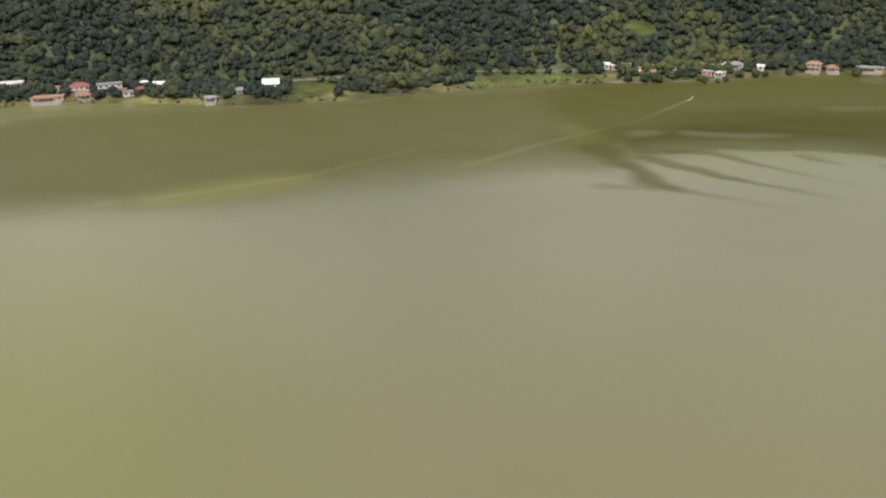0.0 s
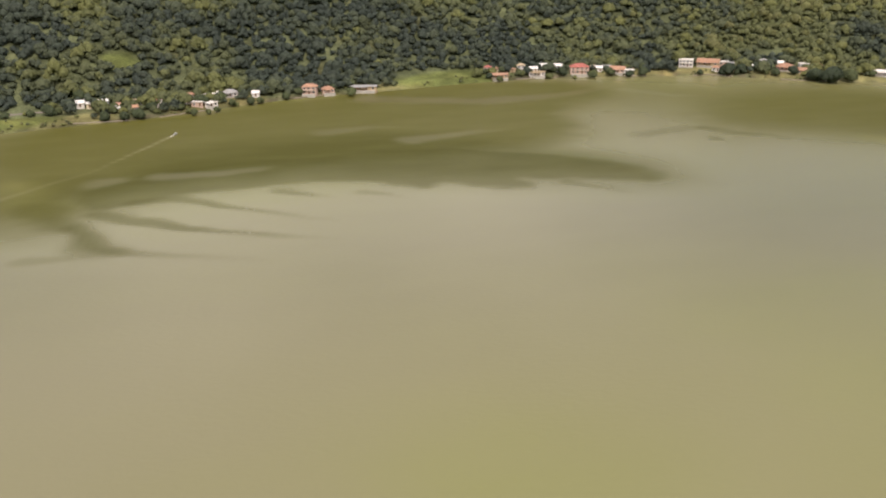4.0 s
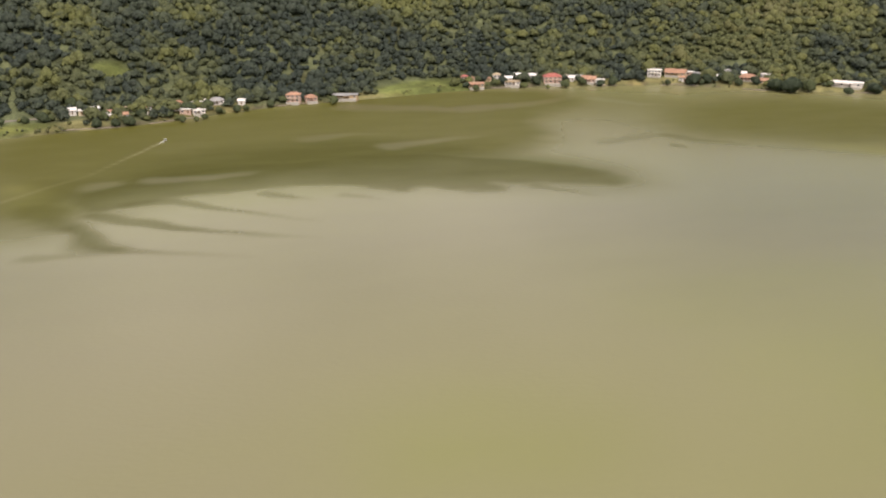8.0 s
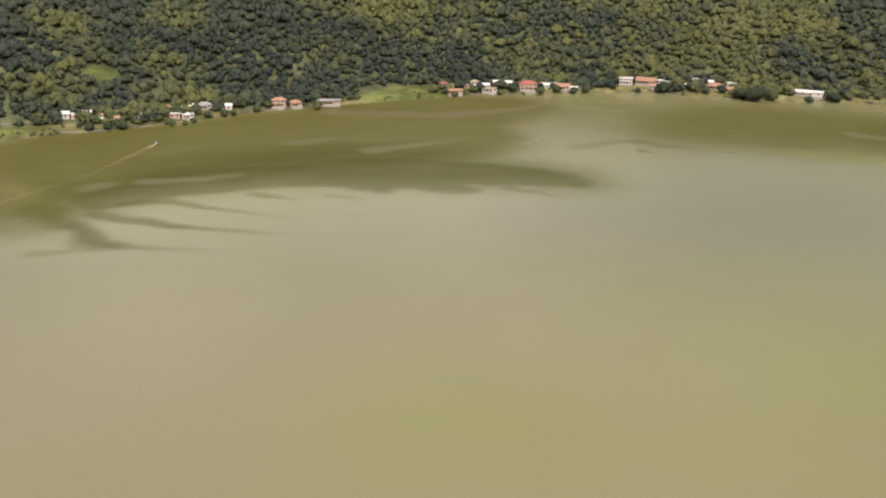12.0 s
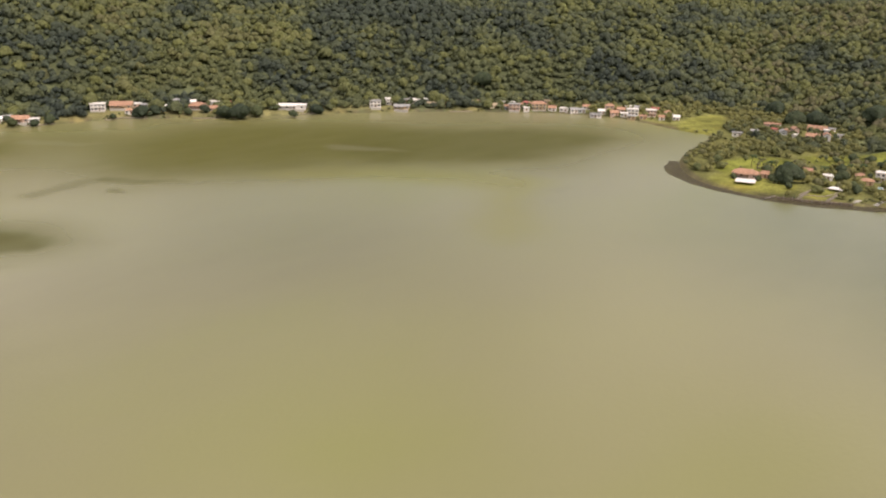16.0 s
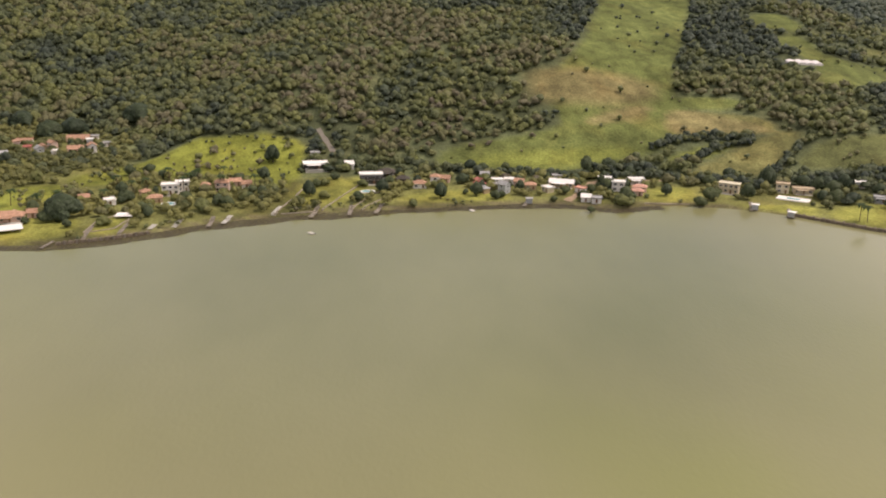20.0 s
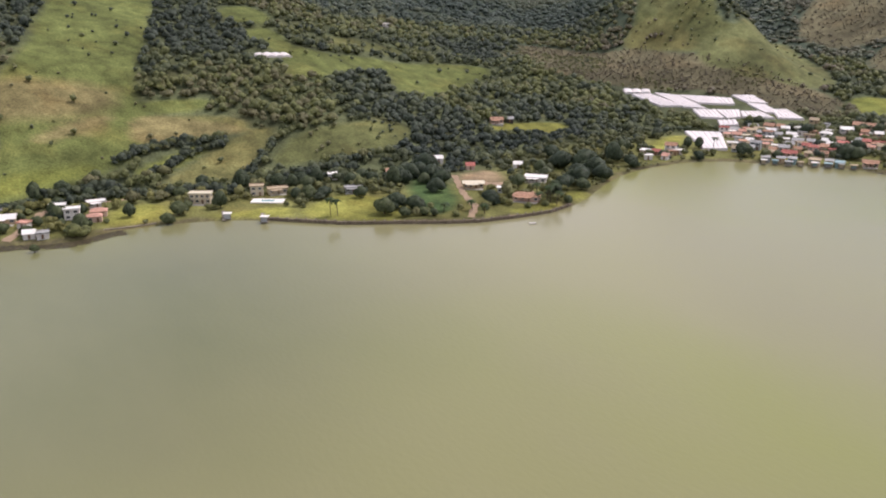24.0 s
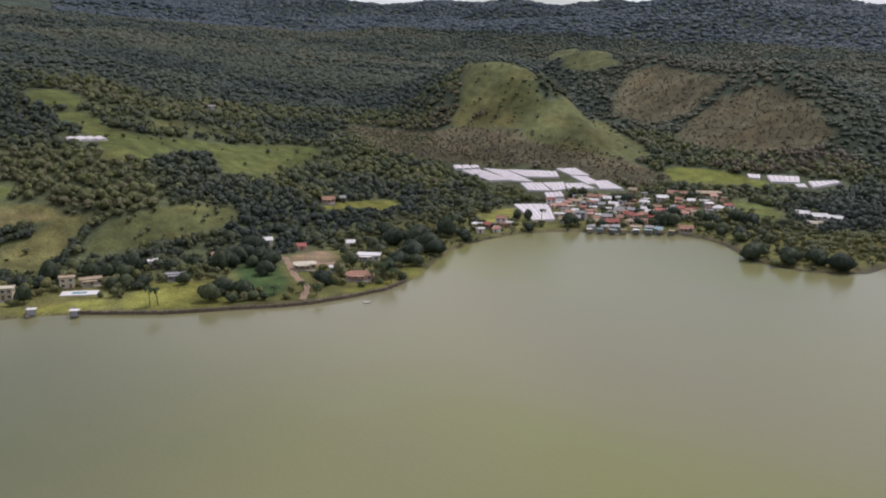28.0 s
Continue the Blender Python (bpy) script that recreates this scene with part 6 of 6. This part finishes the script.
# ---- woods ----
def wood_tint(x, y, rng):
    t = 0.22 + 1.5 * (fbm(x, y, 150, 3, 41) - 0.5) + 1.2 * (fbm(x, y, 42, 2, 77) - 0.5) + 0.42 * (rng.random(len(x)) - 0.1) + 0.2 * (rng.random(len(x)) > 0.97)
    t = t + 0.42 * np.exp(-(loop_distance(x, y, SHORE) / 190) ** 2) * np.clip((480 - y) / 150, 0, 1) * np.clip((y + 190) / 120, 0.1, 1)      # lighter growth low on the eastern slopes
    t = np.minimum(t, 0.74)
    for cx, cy, reach, more in ((780, -880, 110, 0.55), (630, -850, 110, 0.55), (580, -765, 70, 0.5), (740, -570, 90, 0.5), (741, 54, 30, 0.6), (743, 90, 26, 0.5), (690, 5, 60, 0.2), (480, 800, 160, 0.12), (790, 150, 150, 0.08)):
        t = t + more * np.exp(-((x - cx) ** 2 + (y - cy) ** 2) / reach ** 2)
    t = t - 0.13 * np.clip((y - 430) / 60, 0, 1) - 0.12 * np.clip((-60 - x) / 60, 0, 1)
    return np.clip(t, 0, 1)


def shore_wood(gap, seed):
    """Places of wild trees on the slopes that face the lake."""
    g = np.random.default_rng(seed)
    x, y = scatter(-620, 1250, -760, 1150, gap, g)
    d = loop_distance(x, y, SHORE)
    view = (d > 6) & (d < 420) & (np.hypot(x - 150, y - 60) < 1250) & ((x > 380) | (y > 480)) & (y > -760)
    x, y, d = x[view], y[view], d[view]
    keep = open_ground(x, y)
    x, y, d = x[keep], y[keep], d[keep]
    bearing = np.degrees(np.arctan2(y - 100, x - 250))
    level = np.interp(bearing, SECTORS[:, 0], SECTORS[:, 1])
    return x, y, d, (d < level + 8) & (bearing < 40), g


x, y, d, garden, g = shore_wood(12.6, 5)
keep = (~garden | (g.random(len(x)) < np.where(d < 30, np.where(y < -120, 0.42, 0.26), np.where(y < -120, 0.8, 0.55)))) & (g.random(len(x)) < 0.9)
x, y, d, garden = x[keep], y[keep], d[keep], garden[keep]
low_wood = np.clip((y - 180) / 300, 0, 1)      # the eastern slopes carry lower growth
r = (3.7 + 3.6 * g.random(len(x)) ** 2.0) * np.where(garden, 0.62, 0.66 + 0.34 * low_wood)
near = d < 170
for name, shapes, pick, label in (("tall_shore_trees", NEAR_SHAPES, near, "tall broad green forest trees above the lake shore"), ("tall_slope_trees", FILL_SHAPES, ~near, "tall broad green forest trees on the steep slopes")):
    plant(name, shapes, x[pick], y[pick], r[pick], 0.92 + 0.35 * g.random(pick.sum()), wood_tint(x[pick], y[pick], g), g, M_LEAF, label)
x, y, d, garden, g = shore_wood(5.7, 6)
keep = (~garden | (g.random(len(x)) < np.where(d < 20, np.where(y < -120, 0.46, 0.38), 0.78))) & (g.random(len(x)) < np.where(d > 210, 0.72, 0.95))
x, y, d, garden = x[keep], y[keep], d[keep], garden[keep]
low_wood = np.clip((y - 180) / 300, 0, 1)
r = (2.2 + 2.3 * g.random(len(x))) * np.where(garden, 0.8, 0.86 + 0.22 * low_wood)
near = d < 130
for name, shapes, pick, leaf_, label in (("shore_forest", FILL_SHAPES, near & ~garden, M_LEAF, "dense green broadleaf forest along the lake shore"), ("slope_forest", FAR_SHAPES, ~near & ~garden, M_LEAF, "dense green broadleaf forest on the steep slopes"),
                                         ("garden_trees", FILL_SHAPES, garden, M_LEAF_GARDEN, "yellow-green garden trees and shrubs between the houses")):
    plant(name, shapes, x[pick], y[pick], r[pick] * np.where(near[pick], 1, 1.2), 0.85 + 0.35 * g.random(pick.sum()), np.clip(wood_tint(x[pick], y[pick], g) + np.where(garden[pick], np.where(y[pick] > -110, 0.35, 0.0) * g.random(pick.sum()), 0), 0, 1), g, leaf_, label, sink=0.3)
# far woods, their leaf colour lightened and blued to imitate haze
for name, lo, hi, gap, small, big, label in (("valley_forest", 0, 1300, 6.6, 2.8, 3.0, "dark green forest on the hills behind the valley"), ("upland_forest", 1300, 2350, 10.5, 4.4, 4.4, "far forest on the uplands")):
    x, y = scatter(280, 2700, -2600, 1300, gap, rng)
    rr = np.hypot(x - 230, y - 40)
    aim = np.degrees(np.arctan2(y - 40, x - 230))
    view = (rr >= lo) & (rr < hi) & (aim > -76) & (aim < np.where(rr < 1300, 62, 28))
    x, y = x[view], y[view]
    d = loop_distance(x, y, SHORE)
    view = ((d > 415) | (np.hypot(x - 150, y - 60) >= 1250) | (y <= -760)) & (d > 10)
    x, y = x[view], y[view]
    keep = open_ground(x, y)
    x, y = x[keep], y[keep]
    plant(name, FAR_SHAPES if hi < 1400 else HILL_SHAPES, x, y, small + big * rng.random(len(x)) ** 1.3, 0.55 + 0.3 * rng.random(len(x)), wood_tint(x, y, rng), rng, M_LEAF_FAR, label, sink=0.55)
x, y = scatter(900, 4400, -4200, 800, 17.0, rng)
rr = np.hypot(x - 230, y - 40)
aim = np.degrees(np.arctan2(y - 40, x - 230))
view = (rr >= 2330) & (rr < 4700) & (aim > -76) & (aim < -22)
x, y = x[view], y[view]
# ridge trees with the blue of the haze painted into their leaves
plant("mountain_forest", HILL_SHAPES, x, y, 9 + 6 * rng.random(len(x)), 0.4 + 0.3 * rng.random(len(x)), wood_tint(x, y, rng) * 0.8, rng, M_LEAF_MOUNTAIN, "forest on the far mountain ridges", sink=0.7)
# lone trees and bushes in the pastures
px, py, pr = [], [], []
for colour, outline, soft in FIELDS:
    if colour in (GREEN, DRY, SCRUB, CROP, ROUGH, HILL):
        lo, hi = outline.min(0), outline.max(0)
        k = int((hi[0] - lo[0]) * (hi[1] - lo[1]) / {SCRUB: 15, CROP: 110, ROUGH: 130, HILL: 600}.get(colour, 800)) + 1
        cx, cy = lo[0] + rng.random(k) * (hi[0] - lo[0]), lo[1] + rng.random(k) * (hi[1] - lo[1])
        ok = loop_distance(cx, cy, outline) < 0
        px.append(cx[ok])
        py.append(cy[ok])
        pr.append(np.full(ok.sum(), 0.5 if colour == SCRUB else 1.0))
px, py, pr = np.concatenate(px), np.concatenate(py), np.concatenate(pr)
plant("pasture_trees", HILL_SHAPES, px, py, pr * (1.0 + 2.0 * rng.random(len(px)) ** 2), 0.9 + 0.4 * rng.random(len(px)), np.clip(np.where(pr < 1, wood_tint(px, py, rng) + 0.25, wood_tint(px, py, rng)), 0, 1), rng, M_LEAF, "scattered small trees and bushes in the pastures")

# hedges between the fields
HEDGES = [(2.6, [(715, -91), (719, -106), (725, -116), (728, -127), (729, -143)]), (2.4, [(739, -90), (738, -113), (735, -122), (734, -144)]), (2.6, [(723, -171), (714, -163), (706, -152), (694, -143), (686, -136)]),
          (3.2, [(687, -81), (684, -101), (677, -117), (668, -129)]), (3.0, [(690, -145), (679, -161), (682, -182), (682, -197), (680, -213)]), (2.8, [(704, 24), (702, 1), (697, -19), (694, -38), (695, -60), (696, -82)]),
          (3.6, [(703, -34), (708, -55), (706, -75)]), (3.0, [(729, -77), (736, -92), (741, -106), (739, -127)])]
hx, hy, hr = [], [], []
for size, line in HEDGES:
    for (ax, ay), (bx, by) in zip(line, line[1:]):
        n = int(math.hypot(bx - ax, by - ay) / (size * 0.62)) + 1
        f = (np.arange(n) + rng.random(n) * 0.8) / n
        hx.append(ax + (bx - ax) * f + rng.normal(size=n) * size * 0.4)
        hy.append(ay + (by - ay) * f + rng.normal(size=n) * size * 0.4)
        hr.append(size * (0.6 + 0.75 * rng.random(n)))
hx, hy, hr = np.concatenate(hx), np.concatenate(hy), np.concatenate(hr)
plant("hedge_trees", FILL_SHAPES, hx, hy, hr, 0.85 + 0.35 * rng.random(len(hx)), 0.12 + 0.4 * rng.random(len(hx)), rng, M_LEAF, "dense dark green hedges dividing the fields", "hedges")

# bushes and reeds on the bank
g = np.random.default_rng(21)
x, y = scatter(-560, 860, -520, 800, 3.4, g)
d = loop_distance(x, y, SHORE)
keep = (d > 1.0) & (d < 9) & (fbm(x, y, 22, 2, 91) > 0.46) & (g.random(len(x)) < 0.6) & ((x > 380) | (y > 480)) & ~((x > 540) & (y > -300) & (y < -90))
x, y, d = x[keep], y[keep], d[keep]
for cx, cy, r in CLEAR:
    keep = (x - cx) ** 2 + (y - cy) ** 2 > (0.75 * r) ** 2
    x, y, d = x[keep], y[keep], d[keep]
plant("bank_bushes", HILL_SHAPES, x, y, 0.7 + 1.2 * g.random(len(x)) ** 1.5, 0.7 + 0.4 * g.random(len(x)), 0.35 + 0.5 * g.random(len(x)), g, M_LEAF, "low light-green bushes and reeds along the bank", "bushes")
